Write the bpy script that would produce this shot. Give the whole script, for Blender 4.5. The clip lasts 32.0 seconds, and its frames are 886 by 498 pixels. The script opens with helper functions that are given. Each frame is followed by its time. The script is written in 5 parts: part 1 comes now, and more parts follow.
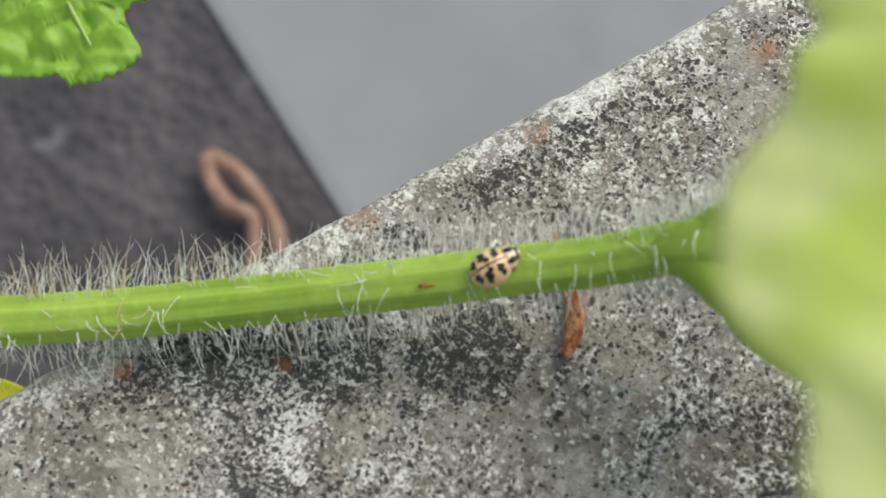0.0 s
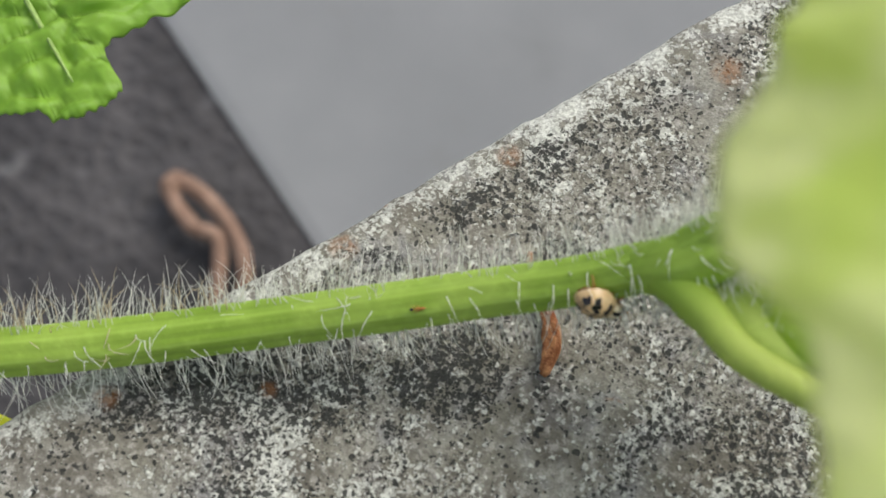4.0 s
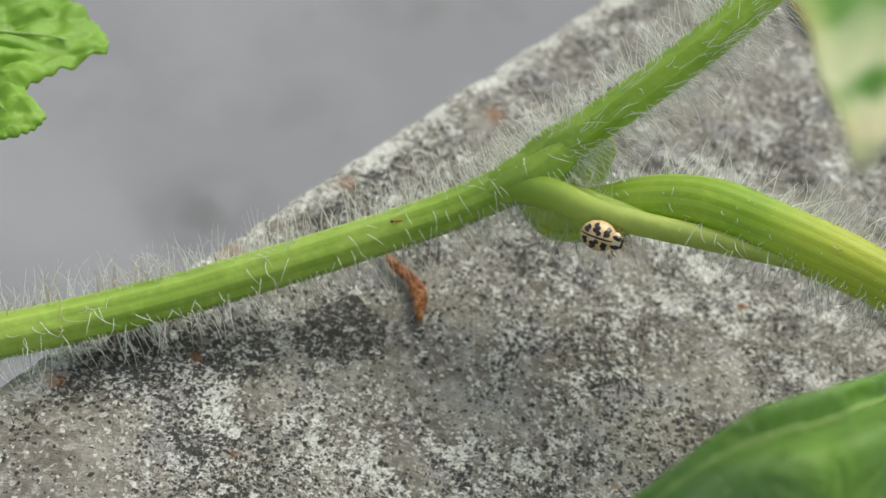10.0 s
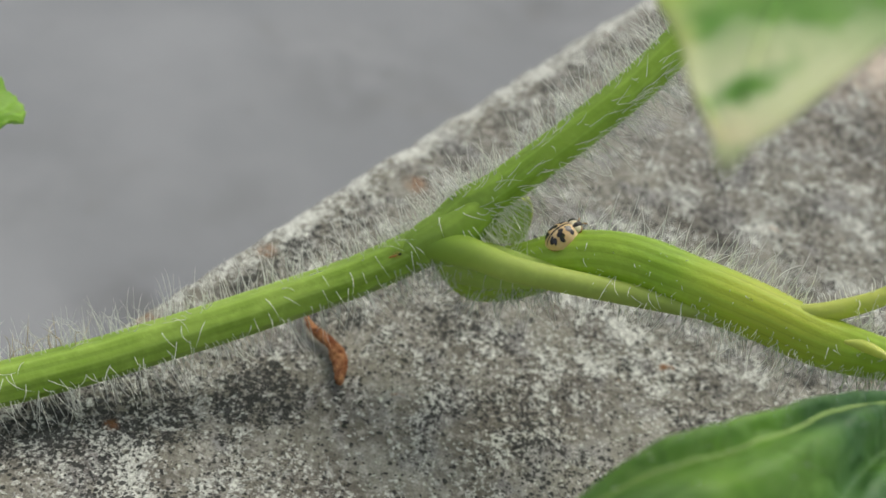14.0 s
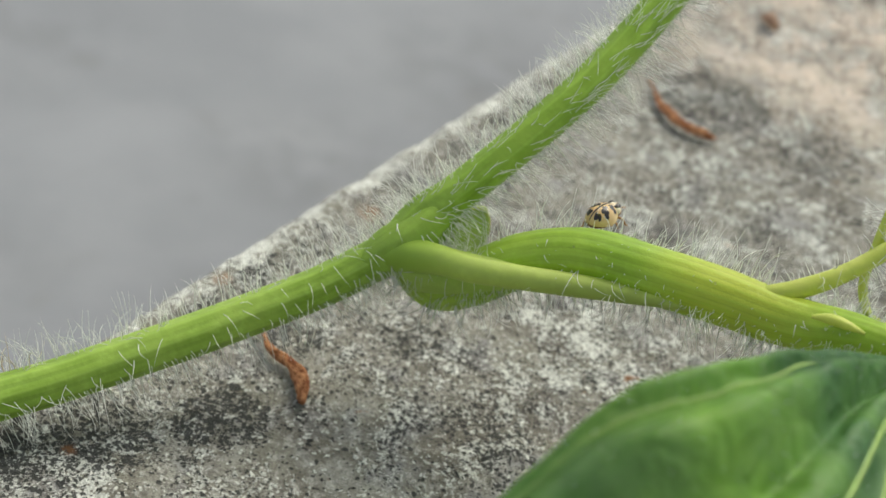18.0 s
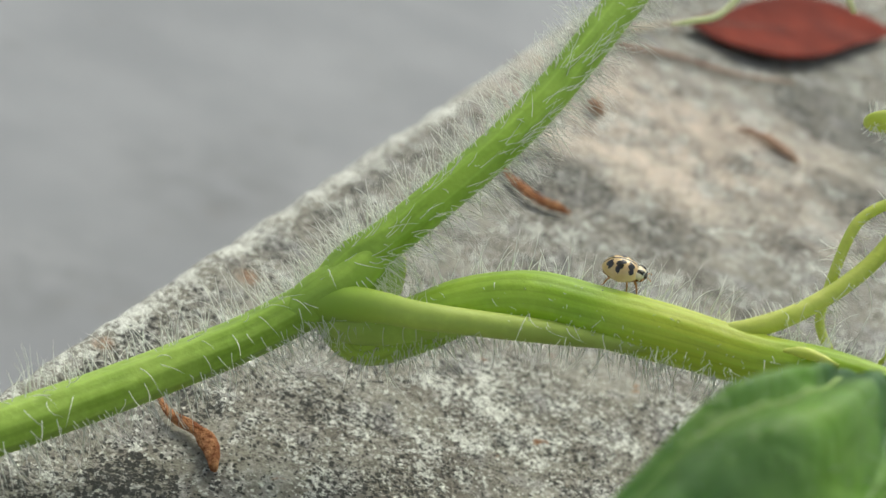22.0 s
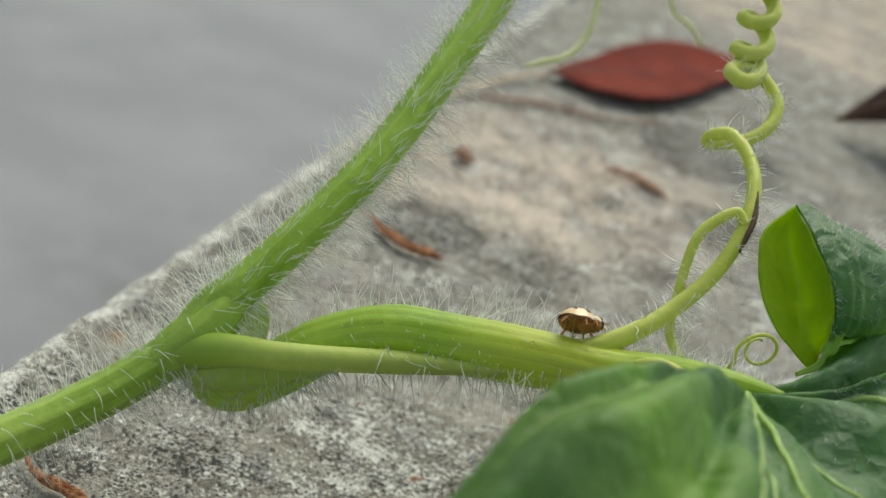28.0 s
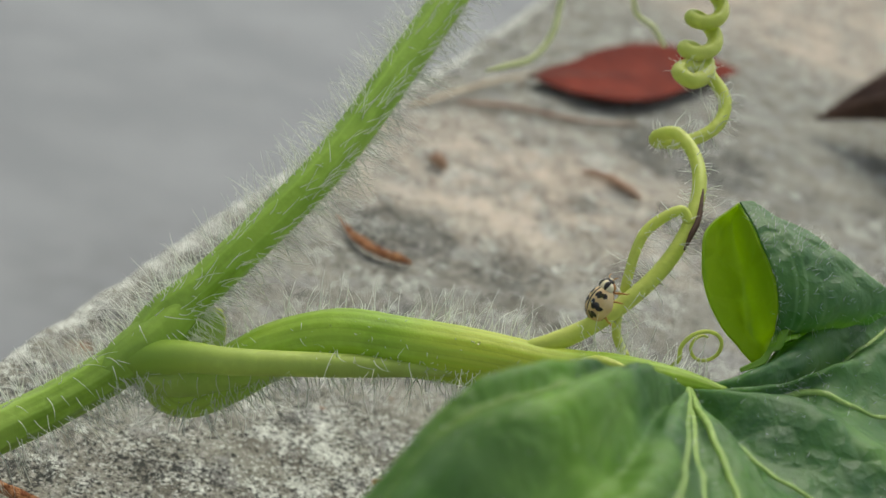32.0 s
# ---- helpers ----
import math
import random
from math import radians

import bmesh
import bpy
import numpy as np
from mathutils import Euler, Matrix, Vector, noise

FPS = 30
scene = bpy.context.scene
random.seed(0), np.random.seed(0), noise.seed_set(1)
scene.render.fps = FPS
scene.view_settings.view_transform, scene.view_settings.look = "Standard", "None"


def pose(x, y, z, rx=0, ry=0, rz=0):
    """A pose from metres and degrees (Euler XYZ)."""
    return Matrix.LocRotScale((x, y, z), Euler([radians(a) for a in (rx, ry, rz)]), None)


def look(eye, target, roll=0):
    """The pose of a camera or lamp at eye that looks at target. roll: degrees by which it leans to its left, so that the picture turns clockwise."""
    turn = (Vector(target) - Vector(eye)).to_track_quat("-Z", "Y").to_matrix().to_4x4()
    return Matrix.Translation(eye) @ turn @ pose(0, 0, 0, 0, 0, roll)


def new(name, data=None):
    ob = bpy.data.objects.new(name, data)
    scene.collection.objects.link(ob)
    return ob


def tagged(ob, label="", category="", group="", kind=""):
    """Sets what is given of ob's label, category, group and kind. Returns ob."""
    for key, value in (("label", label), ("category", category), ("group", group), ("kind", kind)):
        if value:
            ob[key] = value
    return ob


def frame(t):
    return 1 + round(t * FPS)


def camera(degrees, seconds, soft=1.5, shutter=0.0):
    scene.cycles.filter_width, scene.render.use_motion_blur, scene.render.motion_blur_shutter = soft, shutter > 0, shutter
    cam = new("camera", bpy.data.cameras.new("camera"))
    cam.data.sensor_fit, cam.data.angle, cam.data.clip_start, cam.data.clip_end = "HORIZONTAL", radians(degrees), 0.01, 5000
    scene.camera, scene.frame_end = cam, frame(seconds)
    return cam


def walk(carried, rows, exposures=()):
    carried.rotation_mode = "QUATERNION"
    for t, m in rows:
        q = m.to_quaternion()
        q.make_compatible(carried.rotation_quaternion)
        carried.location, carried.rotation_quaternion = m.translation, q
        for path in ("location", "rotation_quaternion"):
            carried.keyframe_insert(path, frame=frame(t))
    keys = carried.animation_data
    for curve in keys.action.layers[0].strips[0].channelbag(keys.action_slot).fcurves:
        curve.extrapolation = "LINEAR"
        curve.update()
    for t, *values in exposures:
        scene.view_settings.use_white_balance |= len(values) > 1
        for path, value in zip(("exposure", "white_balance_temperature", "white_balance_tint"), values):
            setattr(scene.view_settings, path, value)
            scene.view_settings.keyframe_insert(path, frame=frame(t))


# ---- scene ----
U = 0.014  # metres to one unit of the plan; all plan numbers below are in these units

cam = camera(33.64, 32.0, soft=1.5)
cam.data.dof.use_dof = True
cam.data.dof.focus_distance = 12.5 * U
cam.data.dof.aperture_fstop = 27.0

# seconds, eye x, y, z, then turn to the left, pitch and lean in degrees
PATH = [
    (0, 1.189, -3.756, 10.833, 32.11, -66.65, -2.96), (0.5, 1.219, -3.788, 10.935, 32.44, -66.66, -3.39),
    (1, 1.222, -3.814, 10.976, 32.36, -66.62, -3.35), (1.5, 1.211, -3.829, 10.959, 32.24, -66.74, -3.28),
    (2, 1.342, -3.780, 11.044, 30.59, -66.69, -1.69), (2.5, 1.250, -3.875, 11.138, 30.64, -66.62, -1.88),
    (3, 1.116, -3.826, 11.063, 29.84, -66.58, -1.43), (3.5, 1.035, -3.843, 11.059, 28.60, -66.46, -0.56),
    (5.5, 1.174, -4.362, 11.549, 24.70, -64.23, 0.28), (6, 1.259, -5.015, 11.262, 22.39, -62.52, 2.05),
    (6.5, 1.435, -5.286, 11.158, 19.98, -60.25, 3.78), (7, 1.545, -6.067, 11.133, 15.76, -58.15, 7.03),
    (7.5, 1.161, -6.673, 11.077, 11.46, -56.16, 9.73), (8, 0.908, -7.136, 11.024, 8.54, -54.01, 10.91),
    (8.5, 0.934, -7.477, 11.014, 7.10, -52.09, 10.77), (9, 0.681, -8.261, 11.143, 4.60, -49.69, 11.93),
    (9.5, 0.186, -8.899, 11.016, 1.63, -47.75, 14.06), (10, 0.161, -9.569, 10.802, 0.64, -45.86, 14.34),
    (10.5, 0.112, -10.170, 11.149, -0.33, -43.85, 14.75), (11, 0.240, -10.635, 11.052, -0.54, -42.46, 14.73),
    (11.5, 0.379, -10.604, 10.910, -0.68, -41.71, 14.65), (12, 0.329, -10.841, 11.069, 0.14, -41.57, 13.90),
    (12.5, 0.682, -10.884, 10.774, 0.40, -41.01, 13.60), (13, 0.531, -10.787, 10.774, -0.01, -40.78, 14.01),
    (13.5, 0.819, -10.517, 10.809, 0.04, -40.76, 13.70), (14, 0.585, -9.793, 10.582, -0.43, -41.45, 14.08),
    (14.5, 0.309, -9.956, 10.472, -0.76, -40.82, 14.35), (16.5, 0.515, -10.050, 9.932, -1.34, -37.76, 13.29),
    (17, 0.535, -9.992, 9.792, -1.57, -37.48, 12.88), (17.5, 0.429, -10.354, 9.543, -1.49, -37.10, 12.63),
    (18, 0.676, -10.296, 9.751, -1.80, -36.74, 12.47), (18.5, 0.382, -10.233, 9.604, -2.15, -36.47, 12.37),
    (19, 0.436, -10.279, 9.597, -2.75, -36.28, 12.48), (19.5, 0.206, -10.347, 10.261, -3.70, -36.16, 12.56),
    (20, -1.131, -9.335, 9.212, -8.44, -34.54, 16.61), (20.5, -1.363, -9.780, 8.193, -11.06, -32.72, 18.54),
    (21, -1.519, -9.848, 8.143, -12.87, -31.10, 19.49), (21.5, -1.263, -10.202, 8.250, -13.71, -29.25, 19.19),
    (22, -1.229, -10.146, 8.180, -14.19, -28.17, 18.76), (22.5, -1.039, -10.193, 8.071, -14.56, -27.78, 18.23),
    (23, -0.964, -10.238, 8.067, -14.94, -27.35, 17.84), (23.5, -0.987, -10.277, 8.078, -15.35, -26.95, 17.57),
    (24, -1.026, -10.301, 8.094, -15.43, -26.57, 17.25), (24.5, -0.950, -10.342, 8.083, -15.54, -26.32, 16.98),
    (26.5, -0.835, -10.454, 8.068, -16.25, -25.13, 16.30), (27, -0.758, -10.510, 8.072, -16.63, -24.83, 16.29),
    (27.5, -0.790, -10.539, 8.137, -16.75, -24.55, 16.06), (28, -0.783, -10.551, 8.122, -17.02, -24.35, 16.00),
    (28.5, -0.767, -10.597, 8.153, -17.17, -24.09, 15.76), (29, -0.725, -10.603, 8.144, -17.26, -24.01, 15.71),
    (29.5, -0.717, -10.630, 8.165, -17.39, -23.96, 15.62), (30, -0.672, -10.642, 8.173, -17.34, -23.89, 15.46),
    (30.5, -0.641, -10.677, 8.221, -17.41, -23.88, 15.41), (31, -0.500, -10.728, 8.272, -17.29, -23.86, 15.35),
    (31.5, -0.411, -10.776, 8.291, -16.94, -23.92, 15.04), (32, -0.291, -10.767, 8.266, -16.49, -24.17, 14.68),
]


def eye_pose(x, y, z, turn, pitch, lean):
    return (Matrix.Translation(Vector((x, y, z)) * U) @ Matrix.Rotation(radians(turn), 4, "Z")
            @ Matrix.Rotation(radians(90 + pitch), 4, "X") @ Matrix.Rotation(radians(lean), 4, "Z"))


walk(cam, [(row[0], eye_pose(*row[1:])) for row in PATH], exposures=[
    (0, 0.43, 6550, 9), (2, 0.42, 6550, 9), (3, 0.32, 6550, 9), (3.5, 0.32, 6550, 9), (6, 0.42, 6600, 8), (9, 0.40, 6600, 8), (13, 0.43, 6650, 7),
    (14, 0.2, 6650, 7), (16.5, 0.27, 6650, 6), (17, 0.30, 6650, 6), (18, 0.44, 6700, 5), (19, 0.44, 6700, 5), (20, 0.16, 6700, 5), (21, 0.46, 6700, 4), (24, 0.44, 6750, 3), (27, 0.30, 6750, 3), (32, 0.25, 6750, 3)])

# ---- world and light: bright hazy daylight ----
SUN_UP, SUN_TURN = radians(52), radians(25)
world = bpy.data.worlds.new("sky")
scene.world = world
world.use_nodes = True
wn = world.node_tree.nodes
sky = wn.new("ShaderNodeTexSky")
sky.sky_type, sky.sun_disc, sky.sun_elevation, sky.sun_rotation = "NISHITA", False, SUN_UP, SUN_TURN
sky.dust_density, sky.air_density, sky.ozone_density = 3.0, 1.0, 0.6
wn["Background"].inputs["Strength"].default_value = 0.14
haze = wn.new("ShaderNodeHueSaturation")  # thin high cloud greys the blue
haze.inputs["Saturation"].default_value = 0.45
world.node_tree.links.new(sky.outputs[0], haze.inputs["Color"])
world.node_tree.links.new(haze.outputs[0], wn["Background"].inputs["Color"])
sun_data = bpy.data.lights.new("sun", "SUN")
sun_data.energy, sun_data.angle, sun_data.color = 1.3, radians(40), (1.0, 0.93, 0.82)
sun = new("sun", sun_data)
sun_dir = Vector((math.sin(SUN_TURN) * math.cos(SUN_UP), math.cos(SUN_TURN) * math.cos(SUN_UP), math.sin(SUN_UP)))
sun.matrix_world = look(sun_dir * 3, (0, 0, 0))

# ---- materials ----


class Nodes:
    """Short ways to wire a material."""

    def __init__(self, name):
        self.mat = bpy.data.materials.new(name)
        self.mat.use_nodes = True
        self.tree = self.mat.node_tree
        self.n = self.tree.nodes
        self.bsdf = self.n["Principled BSDF"]
        self.out = self.n["Material Output"]

    def link(self, a, b):
        self.tree.links.new(a, b)

    def put(self, socket, value):
        if hasattr(value, "links"):
            self.link(value, socket)
        else:
            socket.default_value = value

    def coords(self, scale=1.0):
        g = self.n.new("ShaderNodeNewGeometry")
        m = self.n.new("ShaderNodeVectorMath")
        m.operation = "SCALE"
        self.link(g.outputs["Position"], m.inputs[0])
        m.inputs["Scale"].default_value = scale / U
        return m.outputs[0]

    def local(self, scale=1.0):
        g = self.n.new("ShaderNodeTexCoord")
        m = self.n.new("ShaderNodeVectorMath")
        m.operation = "SCALE"
        self.link(g.outputs["Object"], m.inputs[0])
        m.inputs["Scale"].default_value = scale / U
        return m.outputs[0]

    def noise(self, vec, scale, detail=3.0, rough=0.55, twist=0.0):
        t = self.n.new("ShaderNodeTexNoise")
        self.link(vec, t.inputs["Vector"])
        t.inputs["Scale"].default_value, t.inputs["Detail"].default_value = scale, detail
        t.inputs["Roughness"].default_value, t.inputs["Distortion"].default_value = rough, twist
        return t.outputs["Fac"]

    def cells(self, vec, scale, feature="F1"):
        t = self.n.new("ShaderNodeTexVoronoi")
        t.feature = feature
        self.link(vec, t.inputs["Vector"])
        t.inputs["Scale"].default_value = scale
        return t.outputs["Distance"]

    def warp(self, vec, scale, amount):
        """The coordinates, pushed about by a noise."""
        t = self.n.new("ShaderNodeTexNoise")
        self.link(vec, t.inputs["Vector"])
        t.inputs["Scale"].default_value, t.inputs["Detail"].default_value = scale, 3.0
        m = self.n.new("ShaderNodeVectorMath")
        m.operation = "MULTIPLY_ADD"
        self.link(t.outputs["Color"], m.inputs[0])
        m.inputs[1].default_value = (amount, amount, amount)
        self.link(vec, m.inputs[2])
        a = self.n.new("ShaderNodeVectorMath")
        self.link(m.outputs[0], a.inputs[0])
        a.inputs[1].default_value = (-amount / 2, -amount / 2, -amount / 2)
        return a.outputs[0]

    def grains(self, vec, scale, share, size):
        """Round grains, present in the given share of the cells."""
        t = self.n.new("ShaderNodeTexVoronoi")
        self.link(vec, t.inputs["Vector"])
        t.inputs["Scale"].default_value = scale
        c = self.n.new("ShaderNodeSeparateColor")
        self.link(t.outputs["Color"], c.inputs[0])
        here = self.math("LESS_THAN", c.outputs[0], share)
        reach = self.math("MULTIPLY_ADD", c.outputs[1], size * 0.5, size * 0.6)
        return self.math("MULTIPLY", here, self.step(self.math("SUBTRACT", reach, t.outputs["Distance"]), 0.0, 0.1))

    def step(self, value, lo, hi, a=0.0, b=1.0):
        m = self.n.new("ShaderNodeMapRange")
        m.interpolation_type = "SMOOTHSTEP"
        self.put(m.inputs[0], value)
        for k, v in zip((1, 2, 3, 4), (lo, hi, a, b)):
            m.inputs[k].default_value = v
        return m.outputs[0]

    def math(self, op, a, b=0.0, c=0.0):
        m = self.n.new("ShaderNodeMath")
        m.operation = op
        for s, v in zip(m.inputs, (a, b, c)):
            self.put(s, v)
        return m.outputs[0]

    def mix(self, fac, a, b, mode="MIX"):
        m = self.n.new("ShaderNodeMix")
        m.data_type, m.blend_type = "RGBA", mode
        self.put(m.inputs[0], fac)
        for s, v in ((m.inputs[6], a), (m.inputs[7], b)):
            self.put(s, v if hasattr(v, "links") else (*v, 1.0))
        return m.outputs[2]

    def spot(self, vec, x, y, r, soft=0.5, z=0.0):
        """1 inside a round patch, fading out to 0 at its rim."""
        d = self.n.new("ShaderNodeVectorMath")
        d.operation = "DISTANCE"
        self.link(vec, d.inputs[0])
        d.inputs[1].default_value = (x, y, z)
        return self.step(d.outputs["Value"], r * soft, r, 1.0, 0.0)

    def dot(self, vec, x, y, z):
        d = self.n.new("ShaderNodeVectorMath")
        d.operation = "DOT_PRODUCT"
        self.link(vec, d.inputs[0])
        d.inputs[1].default_value = (x, y, z)
        return d.outputs["Value"]

    def bump(self, height, dist, strength=1.0):
        b = self.n.new("ShaderNodeBump")
        self.link(height, b.inputs["Height"])
        b.inputs["Distance"].default_value, b.inputs["Strength"].default_value = dist * U, strength
        self.link(b.outputs[0], self.bsdf.inputs["Normal"])
        return b.outputs[0]

    def done(self, color, rough=0.6, spec=0.4, metal=0.0):
        self.put(self.bsdf.inputs["Base Color"], color if hasattr(color, "links") else (*color, 1.0))
        self.put(self.bsdf.inputs["Roughness"], rough)
        self.bsdf.inputs["Specular IOR Level"].default_value = spec
        self.bsdf.inputs["Metallic"].default_value = metal
        return self.mat

    def thin(self, color, share):
        """Lets light through from behind, as a leaf does."""
        t = self.n.new("ShaderNodeBsdfTranslucent")
        self.put(t.inputs["Color"], color if hasattr(color, "links") else (*color, 1.0))
        m = self.n.new("ShaderNodeMixShader")
        m.inputs[0].default_value = share
        self.link(self.bsdf.outputs[0], m.inputs[1])
        self.link(t.outputs[0], m.inputs[2])
        self.link(m.outputs[0], self.out.inputs["Surface"])
        return self.mat


EDGE_X, EDGE_SLOPE = -2.27, 0.572  # the slab's outer edge: x = EDGE_X + EDGE_SLOPE * y
EDGE_N = Vector((1.0, -EDGE_SLOPE, 0.0)).normalized()


def stone_material():
    k = Nodes("weathered_granite")
    v = k.coords()
    inward = k.math("ADD", k.dot(v, *EDGE_N), -EDGE_X * EDGE_N.x)
    area = k.noise(v, 0.95, 5, 0.62)
    mid = k.noise(v, 2.6, 4, 0.65)
    fine = k.noise(v, 10.0, 4, 0.7)
    grit = k.noise(v, 27.0, 3, 0.7)
    warp = k.warp(v, 9.0, 0.09)
    loose = k.warp(v, 2.2, 0.45)
    # bare stone between the lichens: smooth, beige to grey
    bare = k.step(k.noise(v, 0.55, 3, 0.55), 0.50, 0.60)
    for x, y, r in ((-3.1, -2.6, 1.2), (-0.28, 0.35, 0.55), (-1.2, 0.45, 0.5), (0.5, -0.2, 0.5)):
        bare = k.math("MAXIMUM", bare, k.spot(loose, x, y, r, 0.45))
    base = k.mix(k.step(mid, 0.36, 0.64), (0.238, 0.230, 0.188), (0.350, 0.345, 0.298))
    base = k.mix(k.step(k.noise(v, 1.4, 4, 0.6), 0.5, 0.64, 0.0, 0.6), base, (0.30, 0.305, 0.315))
    base = k.mix(k.math("MULTIPLY", k.spot(v, 6.6, 9.8, 4.6, 0.1), k.step(k.noise(v, 0.9, 4, 0.6), 0.36, 0.56, 0.35, 0.95)), base, (0.74, 0.62, 0.50))
    base = k.mix(k.step(k.spot(v, 19.5, 24.0, 9.0, 0.3), 0.0, 1.0, 0.0, 0.8), base, (0.66, 0.55, 0.44))
    # brown weathered stains, freckled
    stain = k.step(area, 0.49, 0.61, 0.0, 0.7)
    for x, y, r in ((2.2, 0.5, 0.75), (1.5, -0.35, 0.6), (0.2, -1.4, 0.5), (3.4, 3.6, 0.7), (-2.6, -1.3, 0.5)):
        stain = k.math("MAXIMUM", stain, k.math("MULTIPLY", k.spot(loose, x, y, r, 0.35), 0.75))
    base = k.mix(k.math("MULTIPLY", stain, k.step(fine, 0.38, 0.60, 1.0, 0.35)), base, (0.115, 0.100, 0.082))
    base = k.mix(k.math("MULTIPLY", k.step(grit, 0.46, 0.56, 0.0, 0.75), k.step(bare, 0.0, 1.0, 1.0, 0.45)), base, (0.115, 0.105, 0.092))
    base = k.mix(k.step(fine, 0.52, 0.62, 0.0, 0.5), base, (0.52, 0.50, 0.46))
    # pale crust lichen: ragged flakes that crowd together in places
    rim = k.step(k.math("ADD", inward, k.math("MULTIPLY", k.math("SUBTRACT", k.noise(v, 3.0, 3), 0.5), 0.25)), 0.18, 0.40, 1.0, 0.0)
    pale_share = k.math("ADD", 0.20, k.step(k.noise(v, 1.7, 5, 0.7), 0.45, 0.62, 0.0, 0.42))
    for x, y, r, a in ((-1.9, -2.0, 1.1, 0.14), (2.5, 1.5, 0.9, 0.2), (-0.1, -1.7, 1.1, 0.16), (0.9, -0.9, 0.7, 0.14), (3.2, 2.4, 1.2, 0.14), (2.0, 1.1, 0.45, 0.15)):
        pale_share = k.math("ADD", pale_share, k.math("MULTIPLY", k.spot(loose, x, y, r, 0.3), a))
    pale_share = k.math("MULTIPLY", pale_share, k.step(bare, 0.0, 1.0, 1.0, 0.45))
    pale_share = k.math("ADD", pale_share, k.math("MULTIPLY", rim, 0.32))
    ragged = k.math("ADD", k.math("MULTIPLY", k.noise(v, 9.0, 8, 0.76, 0.5), 0.55), k.math("MULTIPLY", k.noise(v, 20.0, 5, 0.7), 0.45))
    flakes = k.math("ADD", ragged, k.math("MULTIPLY", k.math("SUBTRACT", pale_share, 0.3), 0.22))
    pale = k.math("MAXIMUM", k.step(flakes, 0.540, 0.565), k.math("MULTIPLY", k.grains(warp, 23.0, k.math("MULTIPLY", pale_share, 0.8), 0.62), 0.8))
    crust = k.mix(k.step(grit, 0.40, 0.60), (0.76, 0.775, 0.715), (0.47, 0.48, 0.435))
    base = k.mix(k.math("MULTIPLY", pale, 0.9), base, crust)
    # black lichen: round grains, thin everywhere and thick in round patches
    clump = k.noise(v, 1.5, 5, 0.66)
    dark_share = k.math("ADD", 0.13, k.step(clump, 0.50, 0.68, 0.0, 0.34))
    dark_share = k.math("MULTIPLY", dark_share, k.step(bare, 0.0, 1.0, 1.0, 0.4))
    for x, y, r, a in ((-0.67, -0.48, 0.52, 0.46), (-1.62, -1.02, 0.52, 0.34), (-2.25, -1.35, 0.4, 0.25), (-0.24, 0.80, 0.34, 0.42), (0.93, 1.12, 0.40, 0.28),
                       (4.46, 7.3, 0.9, 0.35), (1.75, 0.05, 0.55, 0.25), (-2.7, -1.6, 0.6, 0.22), (-1.4, 0.8, 0.3, 0.2), (-1.05, 1.15, 0.28, 0.2), (-1.95, 0.2, 0.22, 0.25), (-1.25, -2.3, 0.6, 0.2),
                       (2.6, -0.9, 0.8, 0.22), (7.4, 9.2, 0.6, 0.2), (9.5, 9.0, 0.9, 0.3), (10.5, 12.2, 1.6, 0.3), (5.8, 6.4, 0.8, 0.25)):
        dark_share = k.math("ADD", dark_share, k.math("MULTIPLY", k.spot(k.warp(v, 3.0, 0.28), x, y, r, 0.72), a))
    band = k.math("MULTIPLY", k.step(inward, 0.30, 0.42), k.step(inward, 0.5, 0.75, 1.0, 0.0))
    dark_share = k.math("ADD", dark_share, k.math("MULTIPLY", band, k.step(k.noise(v, 1.8, 3), 0.44, 0.58, 0.0, 0.28)))
    dark_share = k.math("SUBTRACT", dark_share, k.math("MULTIPLY", k.step(inward, 0.16, 0.34, 1.0, 0.0), 0.5))
    moss = k.math("ADD", k.noise(v, 17.0, 5, 0.68, 0.3), k.math("MULTIPLY", dark_share, 0.22))
    dark = k.math("MAXIMUM", k.step(moss, 0.63, 0.66), k.math("MAXIMUM", k.grains(warp, 20.0, dark_share, 0.64), k.grains(warp, 36.0, dark_share, 0.62)))
    dark = k.math("MULTIPLY", dark, k.math("SUBTRACT", 1.0, k.math("MULTIPLY", k.grains(warp, 13.0, 0.18, 0.5), 0.9)))
    base = k.mix(k.math("MULTIPLY", dark, 0.90), base, k.mix(k.step(grit, 0.4, 0.6), (0.020, 0.022, 0.021), (0.045, 0.047, 0.044)))
    rust = k.step(k.noise(v, 2.6, 3, 0.6), 0.69, 0.75)
    for x, y, r in ((-1.99, 0.11, 0.17), (-1.13, 1.5, 0.15), (-3.01, -1.91, 0.14), (-1.9, -1.25, 0.1), (0.2, 3.1, 0.2)):
        rust = k.math("MAXIMUM", rust, k.math("MULTIPLY", k.spot(warp, x, y, r, 0.3), k.step(fine, 0.36, 0.56)))
    base = k.mix(k.math("MULTIPLY", rust, 0.6), base, (0.30, 0.13, 0.045))
    h = k.math("ADD", k.math("MULTIPLY", fine, 0.6), k.math("ADD", k.math("MULTIPLY", pale, 0.3), k.math("MULTIPLY", dark, 0.3)))
    h = k.math("ADD", h, k.math("MULTIPLY", grit, 0.4))
    k.bump(h, 0.06, 0.7)
    return k.done(base, 0.92, 0.2)


